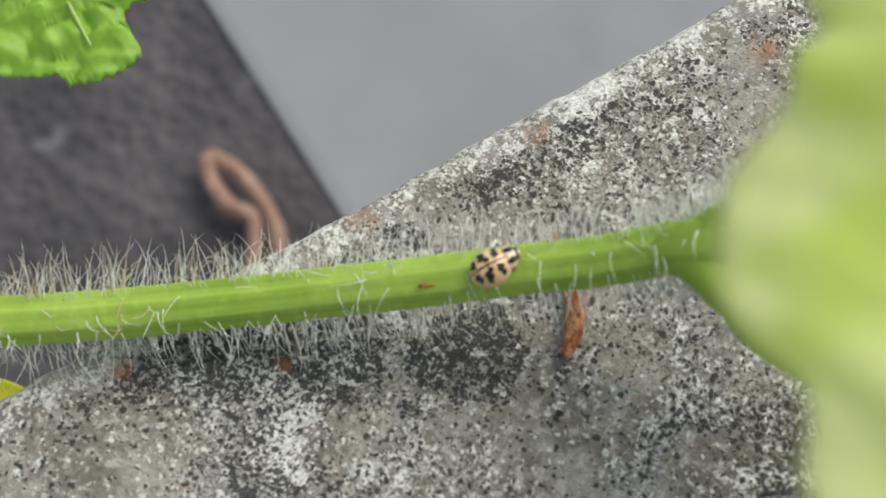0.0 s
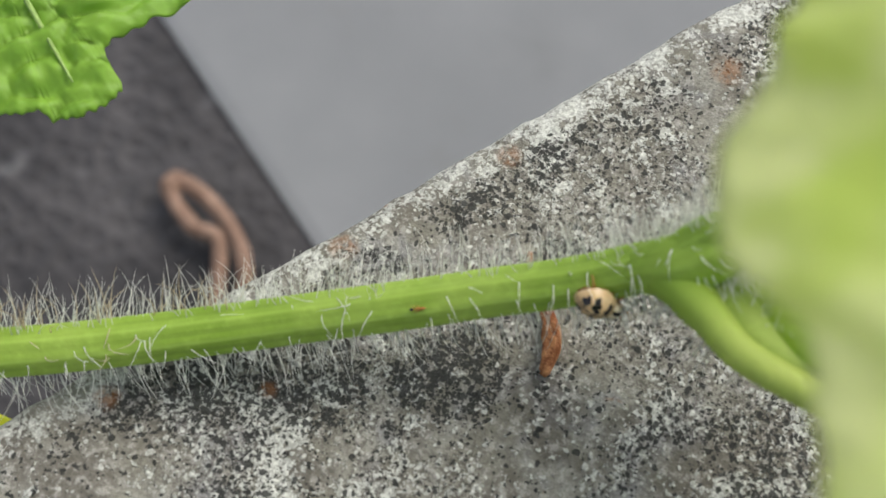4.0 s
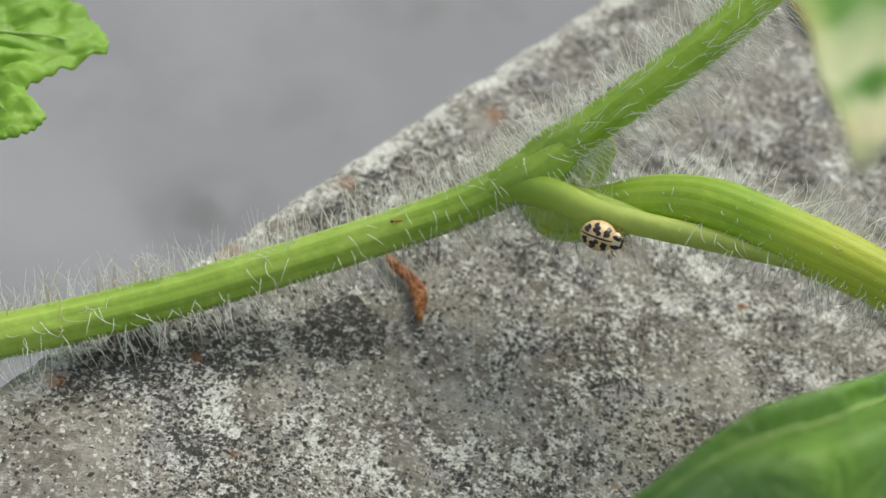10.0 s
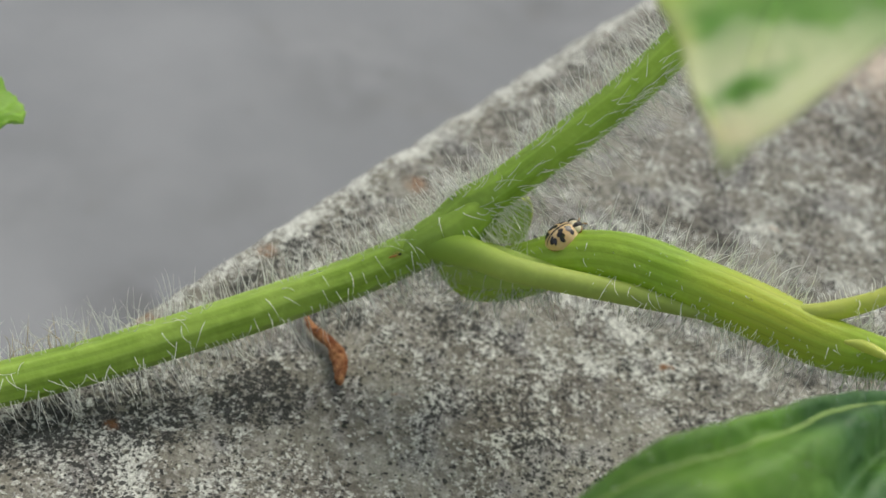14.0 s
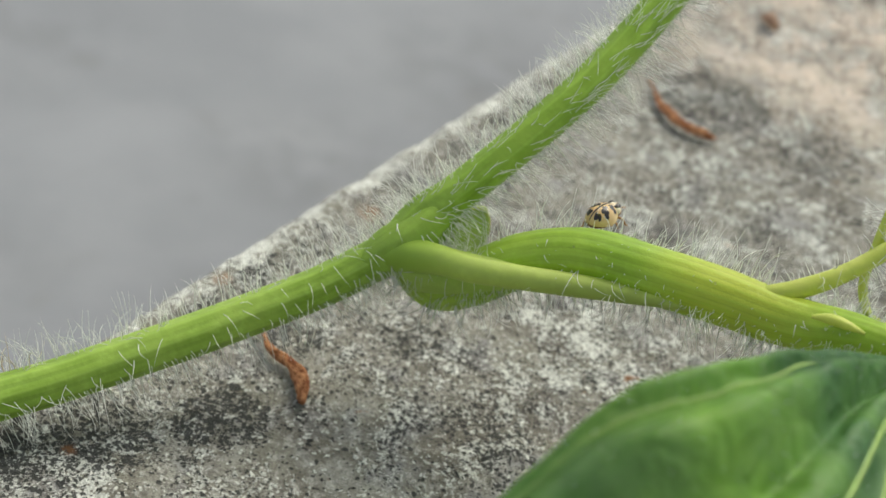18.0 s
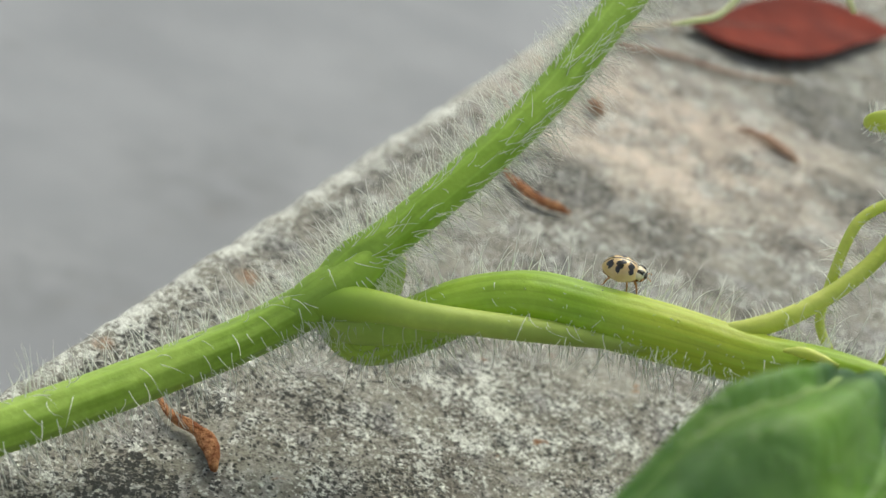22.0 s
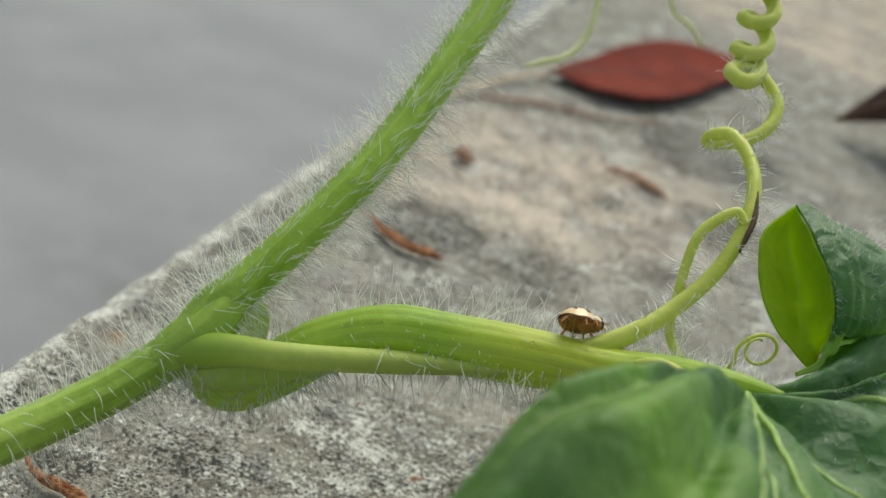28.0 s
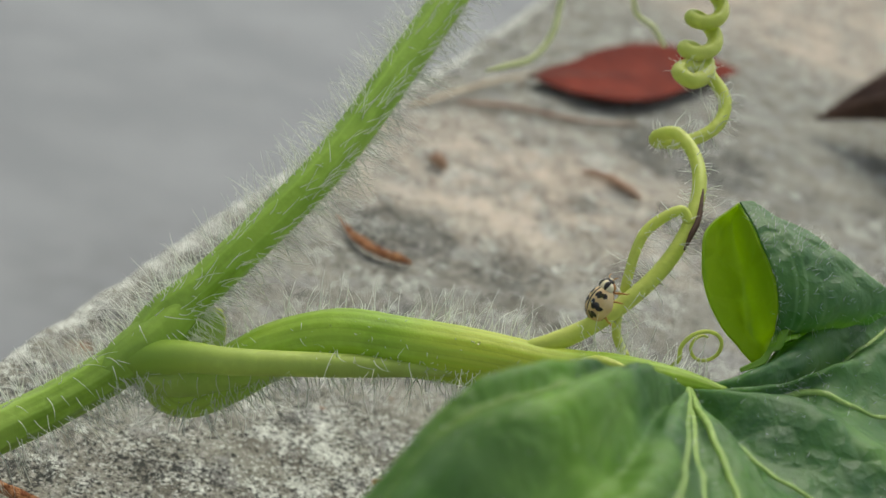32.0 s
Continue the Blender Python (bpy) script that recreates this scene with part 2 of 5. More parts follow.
def concrete_material():
    k = Nodes("pale_concrete")
    v = k.coords(0.1)
    a = k.noise(v, 1.2, 4)
    col = k.mix(k.step(a, 0.35, 0.7), (0.225, 0.235, 0.25), (0.275, 0.285, 0.3))
    col = k.mix(k.step(k.noise(v, 4.0, 2), 0.62, 0.75, 0.0, 0.35), col, (0.2, 0.2, 0.2))
    w = k.coords()
    for x, y, r, s in ((-6.6, 17.2, 2.6, 0.55), (-5.2, 22.0, 3.0, 0.2), (-11.0, 21.0, 4.0, 0.2), (-3.0, 30.0, 5.0, 0.3), (-14.0, 34.0, 6.0, 0.22), (2.0, 38.0, 6.0, 0.3), (-5.5, 12.5, 1.6, 0.25)):
        d = k.math("MULTIPLY", k.spot(w, x, y, r, 0.05, -17.85), k.step(k.noise(v, 6.0, 3), 0.3, 0.65))
        col = k.mix(k.math("MULTIPLY", d, s), col, (0.10, 0.10, 0.10))
    k.bump(k.noise(v, 30, 3), 0.05, 0.3)
    return k.done(col, 0.85, 0.3)


def asphalt_material():
    k = Nodes("dark_asphalt")
    v = k.coords(0.1)
    col = k.mix(k.step(k.noise(v, 3.5, 4), 0.35, 0.7), (0.050, 0.049, 0.053), (0.088, 0.085, 0.090))
    col = k.mix(k.step(k.noise(v, 5.0, 2), 0.62, 0.75, 0.0, 0.6), col, (0.2, 0.2, 0.21))
    k.bump(k.cells(v, 25), 0.3, 0.6)
    return k.done(col, 0.9, 0.3)


def green_material(name, dark, light, through_color, share, vein_scale=0.0, rough=0.5, relief=0.04, stripe=0.0, tint_spots=None):
    k = Nodes(name)
    v = k.local()
    a = k.noise(v, 1.3, 4)
    col = k.mix(k.step(a, 0.3, 0.7), dark, light)
    f = k.noise(v, 9.0, 3)
    col = k.mix(k.step(f, 0.45, 0.8, 0.0, 0.35), col, tuple(min(1, c * 1.5 + 0.02) for c in light))
    for x, y, z, r, tint, much in tint_spots or ():
        col = k.mix(k.math("MULTIPLY", k.spot(v, x, y, r, 0.2, z), much), col, tint)
    h = f
    if stripe:
        at = k.n.new("ShaderNodeAttribute")
        at.attribute_name = "rib"
        line = k.step(k.math("ADD", at.outputs["Fac"], k.math("MULTIPLY", k.math("SUBTRACT", a, 0.5), 0.5)), 0.0, stripe, 0.38, 0.0)
        col = k.mix(line, col, tuple(c * 0.55 for c in dark))
        col = k.mix(k.step(at.outputs["Fac"], 0.75, 1.0, 0.0, 0.3), col, tuple(min(1, c * 1.35 + 0.02) for c in light))
    if vein_scale:
        cell = k.cells(v, vein_scale, "DISTANCE_TO_EDGE")
        h = k.math("ADD", k.step(cell, 0.0, 0.22), k.math("MULTIPLY", f, 0.3))
        col = k.mix(k.step(cell, 0.0, 0.06, 0.14, 0.0), col, tuple(min(1, c * 1.6 + 0.03) for c in light))
    k.bump(h, relief, 0.8)
    k.done(col, rough, 0.45)
    return k.thin(through_color, share) if share else k.mat


def leaf_material():
    k = Nodes("leaf_green")
    v = k.local()
    a = k.noise(v, 1.1, 4)
    col = k.mix(k.step(a, 0.36, 0.66), (0.055, 0.140, 0.062), (0.090, 0.205, 0.078))
    col = k.mix(k.step(k.noise(v, 0.8, 3), 0.48, 0.66, 0.0, 0.6), col, (0.16, 0.33, 0.06))
    # shade on the rim's underside, put into the colour as a dark patch
    rim_shade = k.spot(k.warp(v, 1.5, 0.4), 3.3, -2.5, 0.9, 0.2, 3.7)
    col = k.mix(k.math("MULTIPLY", rim_shade, 0.6), col, (0.035, 0.10, 0.05))
    net = k.cells(k.warp(v, 4.0, 0.2), 3.2, "DISTANCE_TO_EDGE")
    col = k.mix(k.step(net, 0.0, 0.035, 0.25, 0.0), col, (0.18, 0.32, 0.11))
    small = k.noise(v, 14.0, 4, 0.6)
    col = k.mix(k.step(small, 0.5, 0.75, 0.0, 0.4), col, (0.15, 0.25, 0.14))
    # highlights and darks of the folds, painted as streaks running out from the leaf's base
    at = k.n.new("ShaderNodeAttribute")
    at.attribute_name = "rib"
    fan = k.n.new("ShaderNodeCombineXYZ")
    k.link(k.math("MULTIPLY", at.outputs["Fac"], 26.0), fan.inputs[0])
    ray = k.n.new("ShaderNodeVectorMath")
    ray.operation = "MULTIPLY_ADD"
    k.link(v, ray.inputs[0])
    ray.inputs[1].default_value = (0.35, 0.35, 0.35)
    k.link(fan.outputs[0], ray.inputs[2])
    streak = k.noise(ray.outputs[0], 0.8, 3, 0.55)
    col = k.mix(k.step(streak, 0.50, 0.66, 0.0, 0.5), col, (0.25, 0.38, 0.20))
    col = k.mix(k.step(streak, 0.30, 0.46, 0.35, 0.0), col, (0.04, 0.11, 0.045))
    col = k.mix(k.step(k.noise(v, 0.9, 3, 0.5), 0.5, 0.66, 0.0, 0.3), col, (0.24, 0.36, 0.22))
    # the left lobe's backlit glow, painted as a lime patch
    paler = k.math("MULTIPLY", k.spot(v, 2.5, -4.0, 1.45, 0.1, 3.95), k.step(k.noise(v, 1.3, 3), 0.34, 0.62, 0.55, 1.0))
    col = k.mix(paler, col, (0.30, 0.54, 0.07))
    h = k.math("ADD", k.math("MULTIPLY", k.step(net, 0.0, 0.3), 0.9), k.math("ADD", k.noise(v, 5.0, 3), k.math("MULTIPLY", small, 0.35)))
    k.bump(h, 0.03, 0.7)
    k.done(col, 0.46, 0.45)
    return k.thin(k.mix(k.step(a, 0.36, 0.66), (0.22, 0.50, 0.05), (0.46, 0.74, 0.08)), 0.42)


def plain_material(name, a, b, scale=4.0, rough=0.6, share=0.0, spec=0.4, relief=0.02):
    k = Nodes(name)
    v = k.local()
    f = k.noise(v, scale, 4, 0.6)
    k.bump(k.noise(v, scale * 4, 3), relief, 0.6)
    k.done(k.mix(k.step(f, 0.35, 0.68), a, b), rough, spec)
    return k.thin(b, share) if share else k.mat


def blotched_leaf():
    """Green towards its pointed end, with a cream tip and rim; the frilled upper lobe is young and yellow-green."""
    k = Nodes("blotched_leaf")
    v = k.local()
    at = k.n.new("ShaderNodeAttribute")
    at.attribute_name = "rib"
    edge = k.math("ADD", at.outputs["Fac"], k.math("MULTIPLY", k.math("SUBTRACT", k.noise(v, 0.9, 3, 0.55), 0.47), 0.9))
    inner = k.step(edge, 0.02, 0.26)
    paler = k.step(k.math("ADD", k.dot(v, 0.0, 1.0, 0.0), k.math("MULTIPLY", k.noise(v, 1.2, 2), 0.8)), -3.3, -2.3)
    green = k.mix(k.step(k.noise(v, 1.5, 3), 0.4, 0.62), (0.20, 0.40, 0.10), (0.34, 0.55, 0.16))
    green = k.mix(k.math("MULTIPLY", k.spot(v, 2.35, -3.1, 0.42, 0.1, 7.2), 0.8), green, (0.09, 0.22, 0.05))
    col = k.mix(inner, k.mix(k.step(k.noise(v, 1.1, 2), 0.42, 0.6), (0.52, 0.68, 0.22), (0.78, 0.82, 0.36)), green)
    spots = k.math("MULTIPLY", k.step(k.noise(v, 2.4, 3), 0.38, 0.54), k.spot(v, 2.0, -4.6, 1.3, 0.35, 7.1))
    col = k.mix(k.math("MULTIPLY", spots, 0.9), col, (0.92, 0.93, 0.70))
    col = k.mix(k.spot(v, 1.78, -4.75, 0.45, 0.2, 7.0), col, (0.86, 0.76, 0.60))
    fresh = k.mix(k.step(k.noise(v, 1.7, 3, 0.6), 0.36, 0.62), (0.62, 0.78, 0.20), (0.90, 0.94, 0.58))
    col = k.mix(paler, col, fresh)
    back = k.mix(paler, k.mix(k.math("MULTIPLY", inner, k.math("SUBTRACT", 1.0, spots)), (0.92, 0.96, 0.62), (0.40, 0.70, 0.18)), (0.92, 0.98, 0.45))
    k.bump(k.noise(v, 3.0, 3), 0.1, 0.6)
    k.done(col, 0.5, 0.4)
    return k.thin(back, 0.6)


STONE = stone_material()
CONCRETE = concrete_material()
ASPHALT = asphalt_material()
STALK_SKIN = green_material("stalk_green", (0.39, 0.51, 0.10), (0.50, 0.61, 0.14), (0.60, 0.72, 0.14), 0.25, 0, 0.5, 0.01, 0.0, ((0.50, 0.42, 1.60, 1.25, (0.31, 0.48, 0.058), 1.0),))
FAR_SKIN = plain_material("pale_tendril", (0.62, 0.68, 0.34), (0.75, 0.78, 0.48), 2.0, 0.5, 0.3)
UPPER_SKIN = green_material("upper_stem_green", (0.26, 0.43, 0.045), (0.36, 0.54, 0.075), (0.5, 0.68, 0.08), 0.2, 0, 0.45, 0.012, 0.10)
STEM = green_material("stem_green", (0.245, 0.405, 0.040), (0.36, 0.52, 0.085), (0.45, 0.62, 0.05), 0.15, 0, 0.38, 0.012, 0.2)
# the second spot lightens the colour of the shaded shoot base, in place of bounced light
SHOOT = green_material("shoot_green", (0.25, 0.43, 0.035), (0.38, 0.55, 0.065), (0.58, 0.75, 0.07), 0.28, 0, 0.40, 0.015, 0.16, ((3.5, -0.45, 2.55, 1.0, (0.60, 0.64, 0.08), 0.8), (1.0, 0.5, 1.25, 0.95, (0.46, 0.62, 0.11), 0.95)))
SWELL_SKIN = green_material("swelling_green", (0.40, 0.56, 0.10), (0.52, 0.67, 0.16), (0.6, 0.78, 0.14), 0.35, 0, 0.5, 0.01)
LEAF = leaf_material()
LEAF_BRIGHT = green_material("leaf_bright", (0.18, 0.37, 0.035), (0.28, 0.50, 0.06), (0.45, 0.70, 0.06), 0.35, 2.6, 0.45, 0.012)
LEAF_PALE = blotched_leaf()
LEAF_THIN = green_material("leaf_lit", (0.16, 0.27, 0.015), (0.32, 0.44, 0.03), (0.60, 0.80, 0.03), 0.58, 2.6, 0.5, 0.018)
VEIN = green_material("vein_green", (0.27, 0.42, 0.10), (0.36, 0.52, 0.15), (0.3, 0.5, 0.1), 0.15)
TENDRIL = green_material("tendril_green", (0.52, 0.60, 0.10), (0.68, 0.73, 0.20), (0.78, 0.86, 0.18), 0.3, 0, 0.35, 0.02)
HAIR = plain_material("hair_white", (0.90, 0.92, 0.84), (0.96, 0.97, 0.92), 3.0, 0.3, 0.4)
HAIR_DRY = plain_material("hair_dry", (0.55, 0.45, 0.28), (0.7, 0.62, 0.45), 3.0, 0.5, 0.2)
BARK = plain_material("dry_bark", (0.20, 0.07, 0.03), (0.55, 0.27, 0.13), 11.0, 0.85, 0.0, 0.15, 0.08)
FADED = plain_material("faded_bark", (0.30, 0.17, 0.11), (0.46, 0.31, 0.22), 8.0, 0.85, 0.0, 0.15, 0.06)
RED_LEAF = plain_material("dry_red_leaf", (0.13, 0.02, 0.012), (0.22, 0.036, 0.02), 1.2, 0.85, 0.15, 0.12)
BROWN_LEAF = plain_material("dry_brown_leaf", (0.06, 0.032, 0.022), (0.12, 0.065, 0.045), 1.2, 0.7, 0.1)
ROOT = plain_material("dry_tendril", (0.24, 0.15, 0.11), (0.36, 0.24, 0.18), 2.0, 0.8)
YELLOW = plain_material("yellow_leaf", (0.55, 0.62, 0.03), (0.7, 0.75, 0.06), 2.0, 0.5, 0.3)

# ---- shape helpers ----


def V(x, y, z):
    return Vector((x, y, z)) * U


def thing(name, label, category, at=(0, 0, 0), group="", kind=""):
    ob = new(name)
    ob.empty_display_size = 0.01
    ob.location = V(*at)
    return tagged(ob, label, category, group, kind)


def mesh_of(name, verts, faces, material, smooth=True, rib=None):
    me = bpy.data.meshes.new(name)
    me.from_pydata([tuple(v) for v in verts], [], faces)
    me.materials.append(material)
    if smooth:
        me.polygons.foreach_set("use_smooth", [True] * len(me.polygons))
    if rib:
        me.attributes.new("rib", "FLOAT", "POINT").data.foreach_set("value", rib)
    me.update()
    return me


def part(name, data, parent, label="", kind=""):
    """Links a mesh whose points are given in the plan as a part of its thing."""
    ob = new(name, data)
    ob.parent = parent
    at = Vector()
    p = parent
    while p:
        at += p.location
        p = p.parent
    ob.location = -at if parent else at
    return tagged(ob, label, kind=kind)


def spline(points, n):
    """n + 1 points on a smooth curve through the given rows of numbers."""
    p = [tuple(q) for q in points]
    p = [tuple(2 * a - b for a, b in zip(p[0], p[1]))] + p + [tuple(2 * a - b for a, b in zip(p[-1], p[-2]))]
    out = []
    for i in range(n + 1):
        s = i / n * (len(p) - 3)
        k = min(int(s), len(p) - 4)
        t = s - k
        row = []
        for a, b, c, d in zip(*p[k:k + 4]):
            row.append(0.5 * (2 * b + (c - a) * t + (2 * a - 5 * b + 4 * c - d) * t * t + (3 * b - a - 3 * c + d) * t ** 3))
        out.append(row)
    return out


def frames_along(pts):
    """Tangent and two cross directions at each point, without twist."""
    out, side = [], None
    for i in range(len(pts)):
        t = (pts[min(i + 1, len(pts) - 1)] - pts[max(i - 1, 0)]).normalized()
        if side is None:
            side = t.cross(Vector((0, 0, 1)))
            if side.length < 0.1:
                side = t.cross(Vector((1, 0, 0)))
        side = (side - t * side.dot(t)).normalized()
        out.append((t, side, t.cross(side)))
    return out


def tube_mesh(name, rows, material, steps=40, sides=20, ridges=0, depth=0.0, cap=True, rough=0.0, grain=2.2):
    """A tube through rows of x, y, z, radius in plan units, with lengthwise ridges."""
    line = spline(rows, steps)
    pts = [V(*r[:3]) for r in line]
    fr = frames_along(pts)
    verts, faces, rib = [], [], []
    for i, (p, (t, a, b)) in enumerate(zip(pts, fr)):
        for j in range(sides):
            w = 2 * math.pi * j / sides
            r = line[i][3] * U * (1 + depth * math.cos(ridges * w))
            if rough:
                r *= 1 + rough * noise.noise(p / U * grain + Vector((w, 0, 0)))
            verts.append(p + (a * math.cos(w) + b * math.sin(w)) * r)
            rib.append(0.5 + 0.5 * math.cos(ridges * w) if ridges else 0.5)
    for i in range(len(pts) - 1):
        for j in range(sides):
            k = (j + 1) % sides
            faces.append((i * sides + j, i * sides + k, (i + 1) * sides + k, (i + 1) * sides + j))
    if cap:
        faces += [tuple(range(sides))[::-1], tuple((len(pts) - 1) * sides + j for j in range(sides))]
    return mesh_of(name, verts, faces, material, True, rib)


def hair_mesh(name, rows, material, count, seed, length=(0.3, 0.6), r=0.006, droop=0.25, lean=0.3, arc=(0, 360), span=(0, 1), curl=0.35, bare=0.42, face=(0.14, 0.32), sweep=False):
    """Fine tapered hairs that stand out from a tube's skin."""
    rnd = random.Random(seed)
    raw = spline(rows, 240)
    run = [0.0]
    for p, q in zip(raw, raw[1:]):
        run.append(run[-1] + (Vector(q[:3]) - Vector(p[:3])).length)
    line, k = [], 0
    for i in range(81):
        want = run[-1] * i / 80
        while k < 239 and run[k + 1] < want:
            k += 1
        f = (want - run[k]) / max(1e-9, run[k + 1] - run[k])
        line.append([a + (b - a) * f for a, b in zip(raw[k], raw[k + 1])])
    pts = [V(*q[:3]) for q in line]
    fr = frames_along(pts)
    side_sign = -1 if fr[40][0].cross(fr[40][1]).z < 0 else 1  # hairs on the face hook towards the lower side
    verts, faces = [], []
    for _ in range(count):
        i = int((span[0] + (span[1] - span[0]) * rnd.random()) * 79.99)
        t, a, b = fr[i]
        w = rnd.uniform(*arc)
        turn = (w - 308 + 180) % 360 - 180
        front = abs(turn) < 56
        if front and rnd.random() < (bare if turn > 16 else 0.75 + bare * 0.25):
            continue
        w = radians(w)
        out = a * math.cos(w) + b * math.sin(w)
        base = pts[i].lerp(pts[i + 1], rnd.random()) + out * line[i][3] * U * 0.97
        way = (out + t * rnd.gauss(lean, 0.25) + t.cross(out) * rnd.gauss(0, 0.25)).normalized()
        if front:
            way = (out * 0.55 - t.cross(out) * rnd.gauss(0.8, 0.3) * side_sign + t * rnd.gauss(0.15, 0.35)).normalized()
        if front and sweep:
            way = (out * 0.38 + t * rnd.gauss(0.85, 0.2) + t.cross(out) * rnd.gauss(0.1, 0.25)).normalized()
        size = (rnd.uniform(*face) if front else rnd.uniform(*length)) * U
        bend = Vector((rnd.gauss(0, curl), rnd.gauss(0, curl), rnd.gauss(0, curl) - droop)) * (2.2 if front and not sweep else 1.25)
        n0, segs = len(verts), 5
        p, d = base.copy(), way.copy()
        for s in range(segs):
            side = d.cross(Vector((0.3, 0.5, 0.8))).normalized()
            up = d.cross(side)
            rad = r * U * (1.0 - 0.75 * s / segs)
            for j in range(3):
                q = j * 2.0944
                verts.append(p + (side * math.cos(q) + up * math.sin(q)) * rad)
            p = p + d * size / segs
            d = (d + bend * 0.28).normalized()
        verts.append(p)
        for s in range(segs - 1):
            for j in range(3):
                k = (j + 1) % 3
                faces.append((n0 + s * 3 + j, n0 + s * 3 + k, n0 + s * 3 + 3 + k, n0 + s * 3 + 3 + j))
        top = n0 + segs * 3
        for j in range(3):
            faces.append((n0 + (segs - 1) * 3 + j, n0 + (segs - 1) * 3 + (j + 1) % 3, top))
    return mesh_of(name, verts, faces, material)


def sheet_mesh(name, shape, nu, nv, material, thick=0.03, rib=False):
    """A thin solid sheet: shape(u, v) gives a plan point for u, v from 0 to 1."""
    top = [Vector(shape(i / nu, j / nv)) * U for i in range(nu + 1) for j in range(nv + 1)]
    w = nv + 1
    low = []
    for i in range(nu + 1):
        for j in range(nv + 1):
            a = top[min(i + 1, nu) * w + j] - top[max(i - 1, 0) * w + j]
            b = top[i * w + min(j + 1, nv)] - top[i * w + max(j - 1, 0)]
            n = a.cross(b)
            n = n.normalized() if n.length > 1e-12 else Vector((0, 0, 1))
            low.append(top[i * w + j] - n * thick * U)
    faces, m = [], len(top)
    for i in range(nu):
        for j in range(nv):
            q = (i * w + j, (i + 1) * w + j, (i + 1) * w + j + 1, i * w + j + 1)
            faces.append(q)
            faces.append(tuple(m + k for k in q[::-1]))
    rim = [i * w for i in range(nu + 1)] + [nu * w + j for j in range(1, nv + 1)] + [i * w + nv for i in range(nu - 1, -1, -1)] + [j for j in range(nv - 1, 0, -1)]
    for a, b in zip(rim, rim[1:] + rim[:1]):
        faces.append((b, a, m + a, m + b))
    across = [i / nu for i in range(nu + 1) for _ in range(nv + 1)] * 2
    return mesh_of(name, top + low, faces, material, True, across if rib else None)

# ---- the setting ----
GROUND_Z = -18.0


def build_ground():
    s = 4000.0
    g = new("ground", mesh_of("ground", [V(-s, -s, GROUND_Z), V(s, -s, GROUND_Z), V(s, s, GROUND_Z), V(-s, s, GROUND_Z)], [(0, 1, 2, 3)], ASPHALT))
    tagged(g, "dark grey worn asphalt ground below the stone slab", "ground", kind="structure")
    # the pale paving begins along a slanting line
    a, d = Vector((-8.05, 6.6)), Vector((-0.87, 0.494))
    n = Vector((0.494, 0.87))
    z0, z1 = GROUND_Z + 0.01, GROUND_Z + 0.15
    p = [a - d * 3000, a + d * 3000]
    q = [p[1] + n * 4000, p[0] + n * 4000]
    soft = [r + n * 0.25 for r in p]
    ring0 = [V(p[0].x, p[0].y, z0), V(p[1].x, p[1].y, z0)]
    ring1 = [V(p[0].x, p[0].y, z1 - 0.05), V(p[1].x, p[1].y, z1 - 0.05)]
    ring2 = [V(soft[0].x, soft[0].y, z1), V(soft[1].x, soft[1].y, z1)]
    far = [V(q[1].x, q[1].y, z1), V(q[0].x, q[0].y, z1)]
    verts = ring0 + ring1 + ring2 + far
    faces = [(0, 2, 3, 1), (2, 4, 5, 3), (4, 6, 7, 5)]
    pv = new("pavement", mesh_of("pavement", verts, faces, CONCRETE, False))
    tagged(pv, "smooth pale grey concrete paving with faint stains", "pavement", kind="structure")


def build_slab():
    along = Vector((EDGE_SLOPE, 1.0, 0)).normalized()
    start = Vector((EDGE_X, 0, 0))
    ds = [(-0.05, GROUND_Z), (-0.04, -6.0), (-0.03, -2.0), (-0.02, -0.8), (-0.015, -0.35), (-0.005, -0.2), (0.015, -0.11), (0.05, -0.055), (0.10, -0.02), (0.17, -0.005), (0.25, 0.0)]
    d = 0.33
    while d < 36:
        ds.append((d, 0.0))
        d += 0.075 if d < 6 else 0.15 if d < 12 else 1.0
    ss, s = [], -20.0
    while s < 60:
        ss.append(s)
        s += 0.8 if s < -8 else 0.075 if s < 8 else 0.16 if s < 20 else 1.5
    verts, faces = [], []
    for s in ss:
        for d, z in ds:
            p = start + along * s + EDGE_N * d
            if z > -1:
                q = Vector((p.x, p.y, 0))
                lift = 0.05 * noise.noise(q * 0.5) + 0.035 * noise.noise(q * 1.7) + 0.022 * noise.noise(q * 6.0)
                edge = max(0.0, 1 - d / 0.4)
                p = p + EDGE_N * edge * (0.05 * noise.noise(q * 0.7) + 0.025 * noise.noise(q * 4.0))
                z = z + lift
            verts.append(V(p.x, p.y, z))
    w = len(ds)
    for i in range(len(ss) - 1):
        for j in range(w - 1):
            faces.append((i * w + j, (i + 1) * w + j, (i + 1) * w + j + 1, i * w + j + 1))
    # the hidden back and ends
    b = len(verts)
    p0, p1 = start + along * ss[0] + EDGE_N * ds[-1][0], start + along * ss[-1] + EDGE_N * ds[-1][0]
    verts += [V(p0.x, p0.y, GROUND_Z), V(p1.x, p1.y, GROUND_Z)]
    m = (len(ss) - 1) * w
    faces.append(tuple([b] + [j for j in range(w - 1, -1, -1)]))
    faces.append(tuple([b + 1] + [m + j for j in range(w)]))
    faces.append(tuple([b, b + 1] + [i * w + w - 1 for i in range(len(ss) - 1, -1, -1)]))
    ob = new("stone_slab", mesh_of("stone_slab", verts, faces, STONE))
    tagged(ob, "weathered grey granite slab mottled with pale and black lichen", "stone slab", kind="structure")


build_ground()
build_slab()

